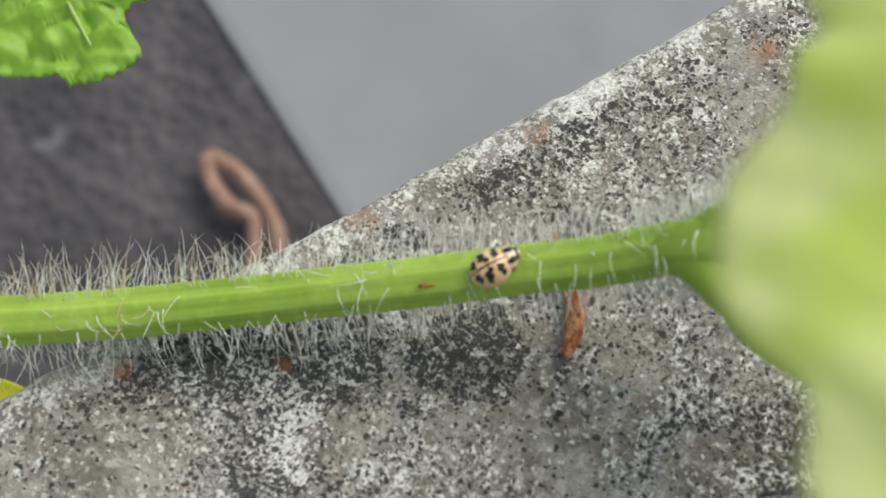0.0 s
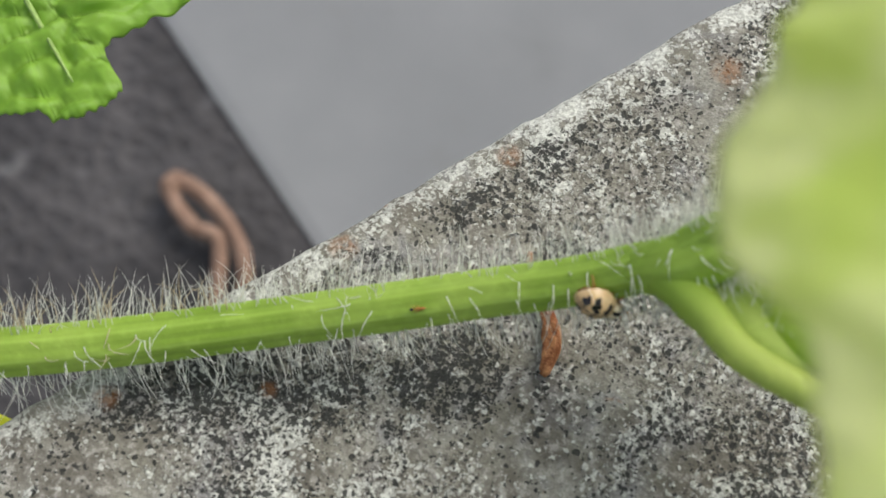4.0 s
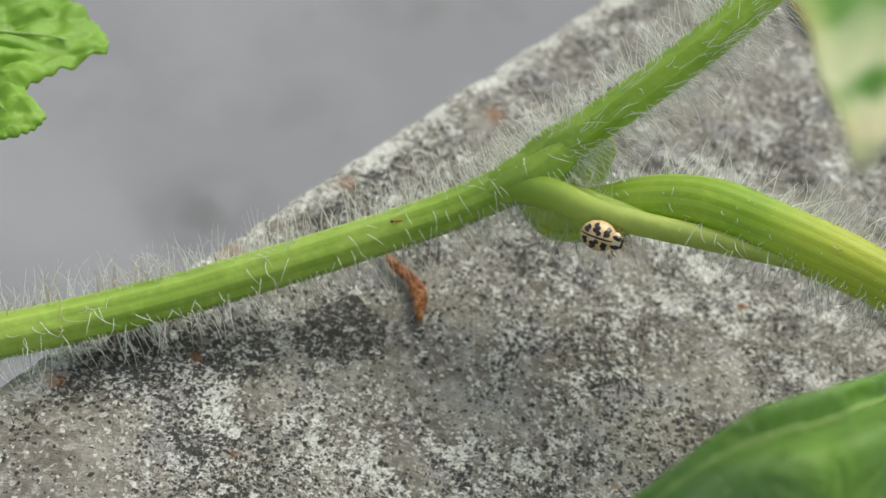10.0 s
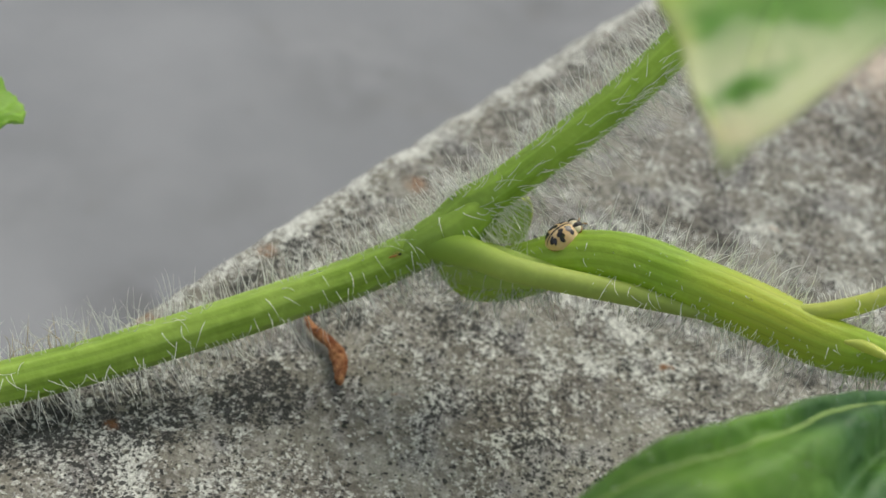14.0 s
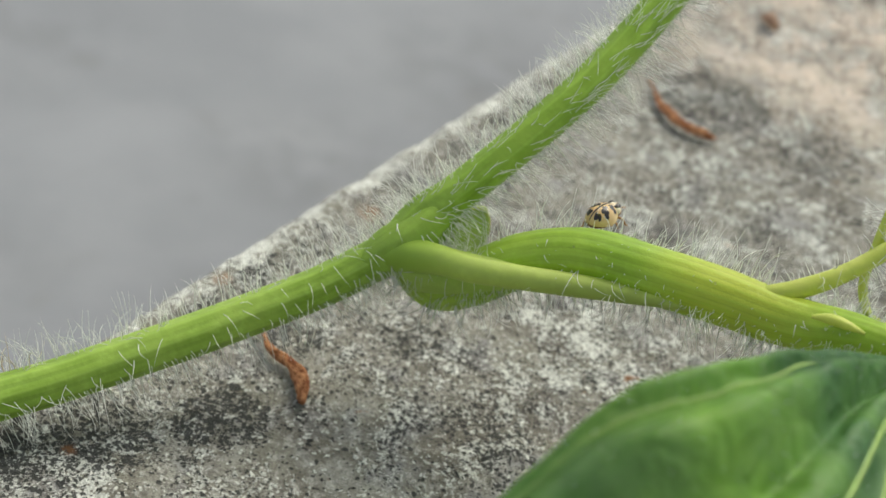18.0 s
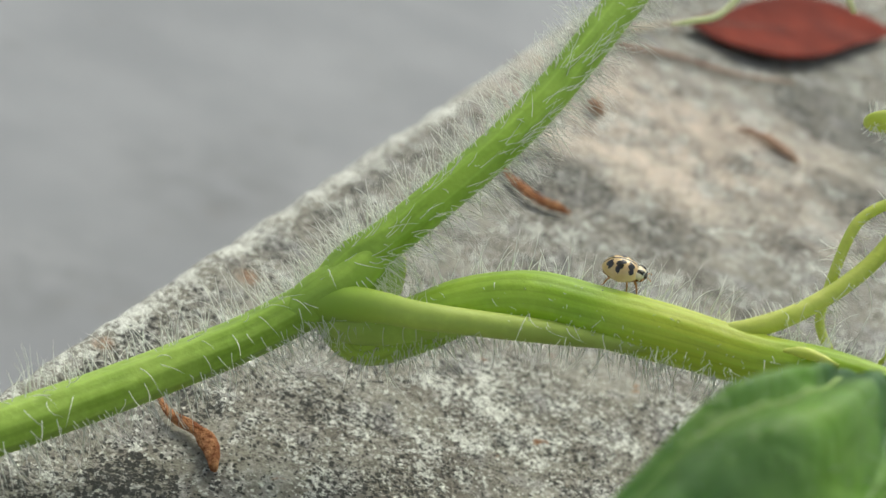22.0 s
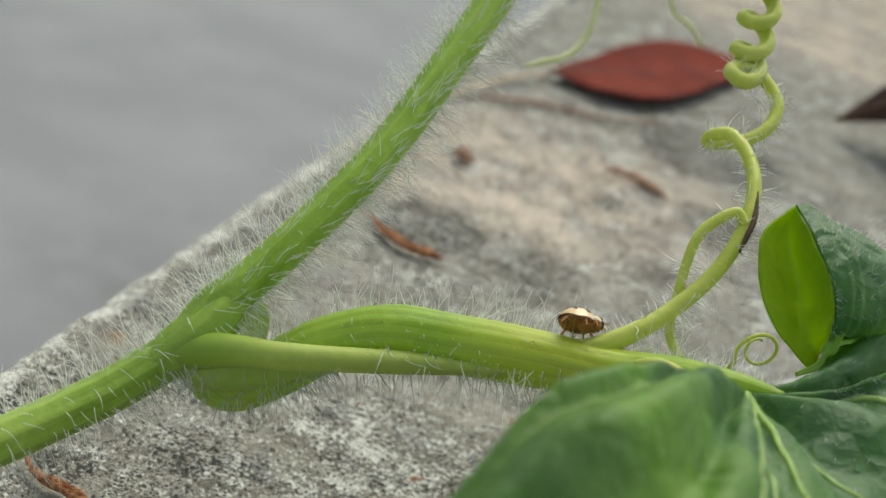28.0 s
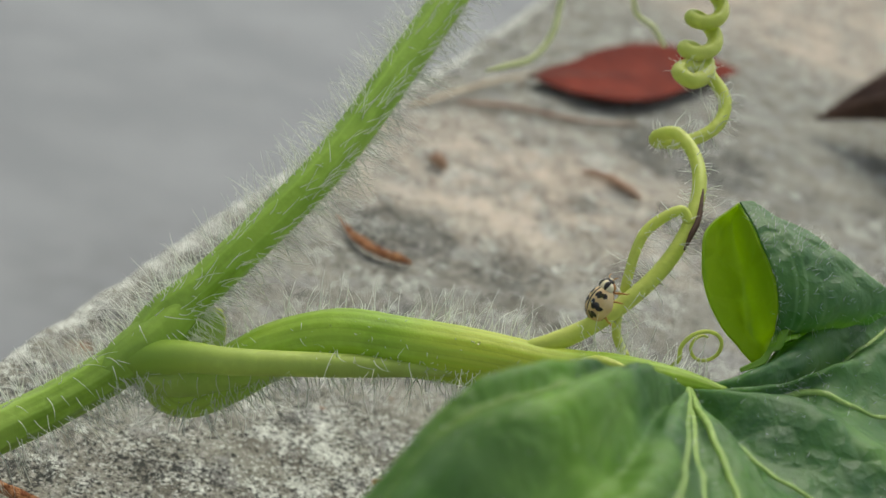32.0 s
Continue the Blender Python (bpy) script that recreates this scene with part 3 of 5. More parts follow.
# ---- the vine ----
MAIN = [(-9.5, -5.6, 0.45, 0.207), (-6.5, -3.7, 0.36, 0.207), (-4.4, -2.4, 0.35, 0.202), (-3.3, -1.72, 0.37, 0.199), (-2.27, -1.06, 0.48, 0.197), (-1.7, -0.72, 0.62, 0.195), (-1.12, -0.39, 0.79, 0.193), (-0.58, -0.08, 0.97, 0.19), (-0.03, 0.2, 1.2, 0.188), (0.46, 0.46, 1.48, 0.193), (0.72, 0.55, 1.72, 0.197), (0.95, 0.72, 1.9, 0.179)]
UPPER = [(0.58, 0.44, 1.66, 0.17), (0.78, 0.64, 1.92, 0.185), (1.14, 0.80, 2.26, 0.178), (2.07, 1.56, 3.16, 0.176), (2.83, 2.54, 4.05, 0.176), (3.45, 3.40, 4.83, 0.176), (4.21, 4.52, 5.77, 0.172)]
SHOOT_LINE = [(0.66, 0.52, 1.58, 0.17), (0.84, 0.56, 1.36, 0.24), (1.08, 0.54, 1.26, 0.26), (1.40, 0.40, 1.55, 0.25), (1.76, 0.27, 1.93, 0.245), (2.227, 0.14, 2.18, 0.26), (2.842, -0.12, 2.32, 0.255), (3.427, -0.43, 2.46, 0.240), (3.946, -0.74, 2.58, 0.215), (4.35, -1.00, 2.79, 0.165), (4.72, -1.30, 2.94, 0.115), (5.02, -1.50, 3.01, 0.05)]
STALK = [(0.26, 0.36, 1.38, 0.10), (0.46, 0.43, 1.54, 0.165), (0.64, 0.375, 1.635, 0.175), (0.83, 0.26, 1.735, 0.156), (1.02, 0.12, 1.84, 0.135), (1.28, -0.05, 1.94, 0.120), (1.689, -0.13, 2.02, 0.11), (2.305, -0.22, 2.13, 0.10), (2.86, -0.38, 2.26, 0.06), (3.2, -0.52, 2.36, 0.025)]
TENDRIL_LINE = [(3.45, -0.48, 2.50, 0.06), (3.68, -0.55, 2.67, 0.078), (3.90, -0.57, 2.80, 0.084), (4.244, -0.49, 3.0, 0.075), (4.665, -0.3, 3.34, 0.070), (4.95, -0.05, 3.69, 0.067), (5.12, 0.317, 3.98, 0.065), (5.165, 0.7, 4.14, 0.062), (5.06, 0.98, 4.23, 0.062), (4.93, 1.08, 4.15, 0.062), (5.02, 1.25, 4.03, 0.062), (5.3, 1.22, 4.1, 0.062), (5.56, 1.3, 4.26, 0.062), (5.68, 1.55, 4.44, 0.062), (5.56, 1.80, 4.58, 0.066), (5.36, 1.86, 4.62, 0.070), (5.22, 1.74, 4.58, 0.074), (5.34, 1.62, 4.55, 0.076), (5.52, 1.78, 4.60, 0.080)]


def coil_rows():
    """The tight upper turns of the long tendril."""
    rows = []
    for i in range(1, 80):
        w = i * 0.36
        k = i / 80
        rows.append((5.42 + 0.14 * math.cos(w) + 0.22 * k, 1.86 + 0.8 * k + 0.12 * math.sin(w), 4.62 + 1.2 * k + 0.05 * math.sin(w), 0.076 - 0.008 * k))
    return rows


vine = thing("vine", "hairy green vine with coiled tendrils climbing over the stone", "vine", (0.74, 0.54, 0.0))
part("main_stem", tube_mesh("main_stem", MAIN, STEM, 90, 40, 8, 0.035), vine, "ribbed bright green stem with white hairs")
part("upper_stem", tube_mesh("upper_stem", UPPER, UPPER_SKIN, 70, 40, 8, 0.03), vine, "bright green hairy stem running on over the slab")
part("side_shoot", tube_mesh("side_shoot", SHOOT_LINE, SHOOT, 110, 120, 15, 0.008, True, 0.05), vine, "thick pale green ribbed side shoot")
part("flower_stalk", tube_mesh("flower_stalk", STALK, STALK_SKIN, 50, 28, 0, 0.0), vine, "smooth slender pale green stalk")
tendril = part("tendril", tube_mesh("tendril", TENDRIL_LINE + coil_rows(), TENDRIL, 420, 12), vine, "yellow-green coiled tendril")
FORK = [(4.98, 0.0, 3.78, 0.045), (4.90, 0.08, 3.86, 0.045), (4.663, 0.03, 3.70, 0.048), (4.55, -0.07, 3.52, 0.045), (4.477, -0.26, 3.16, 0.043), (4.43, -0.45, 2.90, 0.04), (4.46, -0.75, 2.80, 0.04)]
part("tendril_fork", tube_mesh("tendril_fork", FORK, TENDRIL, 50, 12), vine, "thin bent yellow-green tendril")
part("fork_hairs", hair_mesh("fork_hairs", FORK, HAIR, 150, 14, (0.06, 0.16), 0.004, 0.0, 0.1), vine, "fine white hairs", "stuff")
CURL = [(4.46, -0.75, 2.80, 0.035), (4.75, -0.85, 2.78, 0.025)] + [(5.02 + 0.004 * i + (0.22 - 0.010 * i) * math.cos(3.6 - i * 0.55), -0.93 + 0.012 * i, 3.04 + (0.22 - 0.010 * i) * math.sin(3.6 - i * 0.55), 0.019 - 0.0005 * i) for i in range(17)]
part("small_curl", tube_mesh("small_curl", CURL, TENDRIL, 120, 10), vine, "tiny curled pale tendril")
NODE = [(0.28, 0.35, 1.38, 0.12), (0.52, 0.44, 1.57, 0.21), (0.69, 0.48, 1.72, 0.232), (0.84, 0.57, 1.88, 0.21), (0.98, 0.70, 2.06, 0.165)]
part("node", tube_mesh("node", NODE, UPPER_SKIN, 30, 32, 6, 0.03), vine, "swollen green joint of the stem")
SWELL = [(0.56, 0.48, 1.55, 0.15), (0.84, 0.42, 1.51, 0.235), (1.12, 0.30, 1.60, 0.215), (1.45, 0.12, 1.80, 0.155), (1.9, 0.0, 1.98, 0.09), (2.2, 0.0, 2.06, 0.03)]
part("swelling", tube_mesh("swelling", SWELL, SWELL_SKIN, 30, 28, 0, 0.0, True, 0.04), vine, "swollen green base of the side shoot")
part("swelling_hairs", hair_mesh("swelling_hairs", SWELL, HAIR, 110, 12, (0.06, 0.17), 0.0042, 0.2, 0.0), vine, "fine white hairs", "stuff")
part("node_hairs", hair_mesh("node_hairs", NODE, HAIR, 260, 11, (0.14, 0.38), 0.0055, 0.2, 0.0), vine, "fine white hairs", "stuff")
SCAR = [(5.14, 0.36, 4.06, 0.008), (5.1, 0.17, 3.95, 0.018), (5.05, 0.01, 3.84, 0.026), (4.97, -0.12, 3.73, 0.024), (4.91, -0.21, 3.62, 0.008)]
part("scar", tube_mesh("scar", SCAR, BROWN_LEAF, 20, 10, 0, 0, True, 0.2), vine, "dark brown scar on the tendril")
part("bract", tube_mesh("bract", [(3.95, -0.98, 2.86, 0.015), (4.08, -1.02, 2.90, 0.045), (4.2, -1.08, 2.92, 0.04), (4.34, -1.16, 2.93, 0.012)], TENDRIL, 16, 8, 0, 0, True, 0.3), vine, "pale yellow papery bract")
part("main_stem_hairs", hair_mesh("main_stem_hairs", MAIN, HAIR, 2000, 3, (0.14, 0.46), 0.0043, 0.15, 0.1, (0, 360), (0.4, 1), 0.34, 0.62, (0.16, 0.36)), vine, "fine white hairs", "stuff")
part("upper_stem_hairs", hair_mesh("upper_stem_hairs", UPPER, HAIR, 2000, 4, (0.14, 0.46), 0.0048, 0.05, 0.25, (0, 360), (0.04, 0.95), 0.25, 0.35, (0.16, 0.34), True), vine, "fine white hairs", "stuff")
part("dry_hairs", hair_mesh("dry_hairs", MAIN, HAIR_DRY, 130, 9, (0.2, 0.45), 0.0055, 0.0, 0.1, (170, 330), (0.44, 0.68), 0.9), vine, "brown withered hairs", "stuff")
part("side_shoot_hairs", hair_mesh("side_shoot_hairs", SHOOT_LINE, HAIR, 1000, 5, (0.10, 0.44), 0.0052, 0.0, 0.1, (0, 360), (0.02, 0.97), 0.35, 0.8, (0.05, 0.14)), vine, "fine white hairs", "stuff")
part("shoot_fuzz", hair_mesh("shoot_fuzz", SHOOT_LINE, HAIR, 2600, 31, (0.03, 0.10), 0.005, 0.0, 0.1, (0, 360), (0.02, 0.97), 0.3, 0.9, (0.02, 0.05)), vine, "very short pale fuzz", "stuff")
part("upper_stem_fuzz", hair_mesh("upper_stem_fuzz", UPPER, HAIR, 1300, 32, (0.03, 0.12), 0.005, 0.0, 0.2, (0, 360), (0.04, 0.95), 0.3, 0.8, (0.04, 0.10)), vine, "very short pale fuzz", "stuff")
part("tendril_hairs", hair_mesh("tendril_hairs", TENDRIL_LINE, HAIR, 500, 6, (0.06, 0.16), 0.005, 0.0, 0.1), vine, "fine white hairs", "stuff")


def rows_sheet(rows, wave=0.03, seed=0.0, quilt=0.0):
    """A smooth surface through several lines of plan points, with puckers."""
    n = 48
    lines = [spline(r, n) for r in rows]

    def at(u, v):
        j = v * n
        k = min(int(j), n - 1)
        cross = [tuple(a + (b - a) * (j - k) for a, b in zip(l[k], l[k + 1])) for l in lines]
        s = u * (len(cross) - 1)
        i = min(int(s), len(cross) - 2)
        t = s - i
        g = lambda q: cross[max(0, min(len(cross) - 1, q))]
        out = []
        for a, b, c, d in zip(g(i - 1), g(i), g(i + 1), g(i + 2)):
            out.append(0.5 * (2 * b + (c - a) * t + (2 * a - 5 * b + 4 * c - d) * t * t + (3 * b - a - 3 * c + d) * t ** 3))
        p = Vector(out)
        if quilt:
            p.z += 0.045 * math.sin(u * 62.0 + 1.6 * v) * math.sin(math.pi * min(1.0, v * 1.1))
        if wave:
            p.z += wave * (noise.noise(p * 2.3 + Vector((seed, 0, 0))) + 0.5 * noise.noise(p * 5.5)) * min(1.0, v * 4)
        if quilt:
            p.z -= quilt * math.cos(2 * math.pi * u * (len(rows) - 1)) * math.sin(math.pi * min(1.0, v * 0.95 + 0.05))
        return p
    return at


def vein_rows(at, u0, u1, v0, v1, r0, r1, lift=0.012, n=14):
    rows = []
    for i in range(n + 1):
        t = i / n
        p = at(u0 + (u1 - u0) * t, v0 + (v1 - v0) * t)
        rows.append((p.x, p.y, p.z + lift, r0 + (r1 - r0) * t))
    return rows


flap_at = rows_sheet([[(0.86, 0.66, 1.98), (0.92, 0.70, 1.76), (0.98, 0.72, 1.5)], [(1.12, 0.98, 1.86), (1.20, 1.02, 1.62), (1.22, 0.98, 1.32)], [(1.34, 1.32, 1.66), (1.43, 1.46, 1.36), (1.42, 1.36, 1.02)]], 0.04)
flap = part("bract_leaf", sheet_mesh("bract_leaf", flap_at, 24, 24, SHOOT, 0.02), vine, "small pale green bract in the fork")
rim = part("rim", tube_mesh("rim", vein_rows(flap_at, 0.0, 0.98, 0.02, 0.02, 0.02, 0.03, 0.0) + vein_rows(flap_at, 1.0, 1.0, 0.05, 0.95, 0.03, 0.018, 0.0), TENDRIL, 60, 8), flap, "pale rim of the bract")
rim.location = (0, 0, 0)

BASE = (4.74, -1.42, 2.93)
BLADE = [
    [BASE, (3.75, -2.10, 3.28), (2.95, -3.00, 3.62), (2.30, -3.50, 3.58), (1.72, -4.05, 3.20), (1.15, -4.55, 2.70)],
    [BASE, (3.60, -2.50, 3.68), (2.80, -3.42, 4.12), (2.08, -4.00, 4.20), (1.48, -4.55, 3.78), (0.95, -5.05, 3.25)],
    [BASE, (3.85, -2.80, 3.62), (3.00, -4.20, 4.02), (2.25, -4.80, 3.75), (1.60, -5.20, 3.25), (1.05, -5.60, 2.70)],
    [BASE, (4.25, -2.65, 3.30), (3.70, -4.15, 3.50), (3.00, -5.30, 3.10), (2.20, -5.80, 2.10), (1.60, -5.9, 1.2)],
    [BASE, (4.79, -1.76, 2.98), (5.03, -2.25, 3.00), (5.34, -2.62, 2.95), (5.84, -3.2, 2.65), (6.4, -4.4, 2.0)],
    [BASE, (5.13, -1.59, 3.02), (5.78, -1.32, 3.05), (6.10, -1.45, 3.05), (6.71, -1.43, 2.90), (7.78, -1.05, 2.50)],
    [BASE, (5.16, -1.50, 3.02), (5.79, -1.27, 3.05), (6.39, -0.80, 3.12), (7.15, -0.14, 3.20), (8.2, 0.8, 3.1)],
    [BASE, (5.13, -1.34, 3.00), (5.54, -0.97, 3.05), (5.92, -0.58, 3.15), (6.40, -0.47, 3.20), (7.29, -0.02, 3.30)],
]
blade_at = rows_sheet(BLADE, 0.045, 0.0, 0.11)
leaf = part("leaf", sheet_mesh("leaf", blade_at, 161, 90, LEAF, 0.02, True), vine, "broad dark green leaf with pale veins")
for u0, u1, w in ((1.1 / 7, 1.0 / 7, 0.018), (2.62 / 7, 2.5 / 7, 0.036), (3 / 7, 3 / 7, 0.036), (3.42 / 7, 3.42 / 7, 0.034), (4 / 7, 4 / 7, 0.046), (5 / 7, 5 / 7, 0.056), (6 / 7, 6 / 7, 0.050)):
    v = part("vein", tube_mesh("vein", vein_rows(blade_at, u0, u1, 0.01, 0.95, w, 0.012, 0.016, 60), VEIN, 90, 8), leaf, "pale green vein")
    v.location = (0, 0, 0)
for u0, du, v0 in ((4 / 7, 0.06, 0.3), (4 / 7, -0.05, 0.35), (4 / 7, 0.05, 0.55), (5 / 7, -0.06, 0.5), (6 / 7, 0.05, 0.5), (3 / 7, 0.05, 0.28), (2 / 7, 0.05, 0.35), (2 / 7, -0.05, 0.25)):
    v = part("vein", tube_mesh("vein", vein_rows(blade_at, u0, u0 + du, v0, v0 + 0.2, 0.012, 0.004, 0.003, 30), VEIN, 40, 6), leaf, "pale green vein")
    v.location = (0, 0, 0)

LOBE_L = [(5.36, 0.02, 4.03), (5.02, -0.25, 3.86), (4.99, -0.45, 3.62), (5.08, -0.62, 3.38), (5.25, -0.72, 3.18), (5.52, -0.85, 2.95)]
LOBE_M = [(5.39, 0.04, 4.02), (5.33, -0.06, 3.82), (5.39, -0.25, 3.57), (5.47, -0.46, 3.35), (5.53, -0.66, 3.16), (5.62, -0.8, 2.93)]
LOBE_R = [(5.37, 0.0, 4.04), (5.42, -0.27, 3.97), (5.49, -0.54, 3.82), (5.56, -0.76, 3.60), (5.64, -0.80, 3.36), (5.80, -0.50, 2.95)]
FOLD_L = LOBE_R
FOLD_M = [(5.49, 0.02, 4.05), (5.75, -0.30, 3.97), (5.93, -0.58, 3.82), (6.02, -0.78, 3.60), (6.04, -0.75, 3.36), (6.1, -0.30, 2.95)]
FOLD_R = [(5.55, 0.02, 4.01), (5.95, -0.12, 3.91), (6.33, -0.35, 3.80), (6.70, -0.55, 3.66), (6.80, -0.5, 3.42), (6.75, -0.1, 3.0)]
lobe_at = rows_sheet([LOBE_L, LOBE_M, LOBE_R], 0.06)
lobe = part("curled_lobe", sheet_mesh("curled_lobe", lobe_at, 24, 30, LEAF_THIN, 0.02), vine, "curled leaf lobe glowing green against the light")
for u0, u1, v0, v1 in ((0.55, 0.5, 0.98, 0.1), (0.52, 0.15, 0.6, 0.35), (0.52, 0.85, 0.55, 0.32), (0.53, 0.1, 0.8, 0.6), (0.53, 0.9, 0.75, 0.55)):
    v = part("vein", tube_mesh("vein", vein_rows(lobe_at, u0, u1, v0, v1, 0.008, 0.004, 0.0), VEIN, 20, 6), lobe, "fine pale vein")
    v.location = (0, 0, 0)
fold_at = rows_sheet([FOLD_L, FOLD_M, FOLD_R], 0.06)
part("folded_lobe", sheet_mesh("folded_lobe", fold_at, 24, 30, LEAF, 0.02, True), vine, "dark green folded outside of the curled lobe")

RUFFLE = [(5.33, -1.06, 2.99, 0.012), (5.53, -0.98, 3.05, 0.024), (5.62, -0.90, 3.13, 0.02), (5.70, -0.86, 3.15, 0.026), (5.76, -0.77, 3.27, 0.034), (5.84, -0.74, 3.26, 0.03), (5.92, -0.67, 3.31, 0.026), (6.02, -0.68, 3.27, 0.022), (6.18, -0.62, 3.27, 0.012)]
part("ruffled_rim", tube_mesh("ruffled_rim", RUFFLE, LEAF_BRIGHT, 60, 14, 3, 0.25, True, 0.9), vine, "crumpled pale green rim of the leaf")


def down_mesh(name, at, count, seed, length, r=0.004, rim=0.0):
    """Short fine hairs that stand on a leaf's face, or along its rims."""
    rnd = random.Random(seed)
    verts, faces = [], []
    for _ in range(count):
        u, v = rnd.uniform(0.03, 0.97), rnd.uniform(0.06, 0.94)
        if rnd.random() < rim:
            u = rnd.choice((0.01, 0.99))
        p = at(u, v)
        n = (at(min(1, u + 0.02), v) - at(u - 0.01, v)).cross(at(u, v + 0.02) - p).normalized()
        if n.y > 0:
            n = -n
        d = (n + Vector((rnd.gauss(0, 0.5), rnd.gauss(0, 0.5), rnd.gauss(0.1, 0.5)))).normalized()
        tip = p + d * rnd.uniform(*length)
        side = d.cross(Vector((0.3, 0.5, 0.8))).normalized() * r
        up = d.cross(side)
        k = len(verts)
        verts += [(p + side) * U, (p - side * 0.5 + up * 0.8) * U, (p - side * 0.5 - up * 0.8) * U, tip * U]
        faces += [(k, k + 1, k + 3), (k + 1, k + 2, k + 3), (k + 2, k, k + 3)]
    return mesh_of(name, verts, faces, HAIR)


part("leaf_hairs", down_mesh("leaf_hairs", blade_at, 1400, 21, (0.03, 0.10), 0.003, 0.15), vine, "short white hairs on the leaf", "stuff")
part("lobe_hairs", down_mesh("lobe_hairs", fold_at, 420, 22, (0.03, 0.12), 0.003, 0.35), vine, "short white hairs on the folded lobe", "stuff")

# ---- leaves nearer and further ----


def outline_leaf(name, label, outline, centre, material, dome=0.15, rings=40, thick=0.03, pucker=0.22):
    """A leaf blade from its outline, domed to the middle, with toothed rim and puckers."""
    n = 260
    rim = spline(outline + [outline[0]], n)[:n]
    c = Vector(centre)
    verts = [c * U]
    for k in range(1, rings + 1):
        f = k / rings
        for i, r in enumerate(rim):
            q = Vector(r)
            p = c.lerp(q, f)
            tooth = 1 + (0.006 * math.sin(i * 1.1) + 0.012 * noise.noise(q * 5.0)) * f ** 6
            p = c + (p - c) * tooth
            near, far = noise.voronoi(Vector((p.x * 1.5 + p.y * 1.5, (p.y - p.x) * 3.2, 0.0)) + 0.3 * noise.noise_vector(p * 2.0))[0][:2]
            p.z += dome * (f - f * f) * 1.2 + 0.05 * noise.noise(p * 3.0) * (1 if f < 1 else 0.6) + 0.03 * noise.noise(p * 7.0) + pucker * (min(0.5, far - near) - 0.25)
            verts.append(p * U)
    m = len(verts)
    verts += [v - Vector((0, 0, thick * U)) for v in verts]
    faces = []
    for i in range(n):
        j = (i + 1) % n
        faces += [(0, 1 + i, 1 + j), (m, m + 1 + j, m + 1 + i)]
        for k in range(rings - 1):
            a, b = 1 + k * n, 1 + (k + 1) * n
            faces += [(a + i, b + i, b + j, a + j), (m + a + j, m + b + j, m + b + i, m + a + i)]
        e = 1 + (rings - 1) * n
        faces.append((e + i, m + e + i, m + e + j, e + j))
    return mesh_of(name, verts, faces, material)


SIDE_OUT = [(-3.96, -0.32, 1.25), (-3.86, -0.12, 1.3), (-3.82, 0.06, 1.32), (-3.98, 0.16, 1.34), (-4.1, 0.30, 1.34), (-3.95, 0.62, 1.32), (-3.72, 1.0, 1.28), (-3.66, 1.25, 1.26), (-3.85, 1.50, 1.26), (-4.35, 1.80, 1.3), (-5.2, 2.2, 1.4), (-6.4, 2.2, 1.5), (-7.2, 1.0, 1.6), (-6.8, -0.6, 1.55), (-5.6, -1.1, 1.4), (-4.9, -0.8, 1.3), (-4.62, -0.6, 1.28), (-4.42, -0.52, 1.25), (-4.25, -0.42, 1.26), (-4.1, -0.42, 1.22)]
side_leaf = thing("vine_leaf", "crinkled bright green vine leaf with a toothed rim", "leaf", (-5.2, 0.6, 1.3))
blade = part("blade", outline_leaf("blade", "", SIDE_OUT, (-5.3, 0.6, 1.35), LEAF_BRIGHT, 0.25), side_leaf, "crinkled bright green blade")
part("petiole", tube_mesh("petiole", [(-5.3, 0.6, 1.33, 0.06), (-6.0, -0.6, 0.9, 0.08), (-6.6, -2.4, 0.5, 0.1), (-7.0, -4.1, 0.35, 0.12)], STEM, 30, 12), side_leaf, "green leaf stalk")
for q in ((-4.0, -0.2), (-3.85, 1.1), (-4.6, 1.75), (-5.6, -0.9)):
    rows = []
    for i in range(9):
        f = i / 8 * 0.9
        x, y = -5.3 + (q[0] + 5.3) * f, 0.6 + (q[1] - 0.6) * f
        z = 1.36 + (1.28 - 1.36) * f + 0.25 * (f - f * f) * 1.2 + 0.05 * noise.noise(Vector((x, y, 1.33)) * 3.0) + 0.015
        rows.append((x, y, z, 0.035 - 0.028 * f))
    part("vein", tube_mesh("vein", rows, VEIN, 30, 8), side_leaf, "pale green vein")

# the leaf that hangs close before the lens and sways
TIP = Vector((1.75, -4.8, 7.0))
ALONG, ACROSS = Vector((-0.2, 0.976, -0.07)), Vector((0.84, -0.3, 0.45))


def ease(a):
    a = min(1.0, max(0.0, a))
    return a * a * (3 - 2 * a)


def near_at(u, v):
    """u runs across from the free rim, v from the tip along the rim: a long lobe, a notch, then a frilled lobe."""
    run = 5.2 * v - 2.6
    lobe = -0.30 * ease(run / 0.22) * (1 - ease((run - 0.3) / 1.0))
    frill = ease((v - 0.34) / 0.12)
    lobe += frill * 0.09 * noise.noise(Vector((run * 4.2, 0, 1))) + 0.03 * math.sin(run * 7.0)
    p = TIP + ALONG * (5.2 * v) + ACROSS * (2.8 * u * min(1.0, v * 1.5)) + ACROSS.normalized() * (lobe * (1 - u) ** 2)
    p += Vector((0.45, 0.1, 0.0)) * (u * u * min(1.0, v * 1.5))
    p += Vector((0.06, 0, 0.05)) * noise.noise(Vector((u * 4, v * 6, 3)))
    lift = frill * (0.12 * noise.noise(Vector((u * 5, run * 4.2, 5))) * math.exp(-u * 4) + 0.10 * noise.noise(Vector((u * 4, run * 2.0, 8))))
    p += ALONG.cross(ACROSS).normalized() * lift
    return p


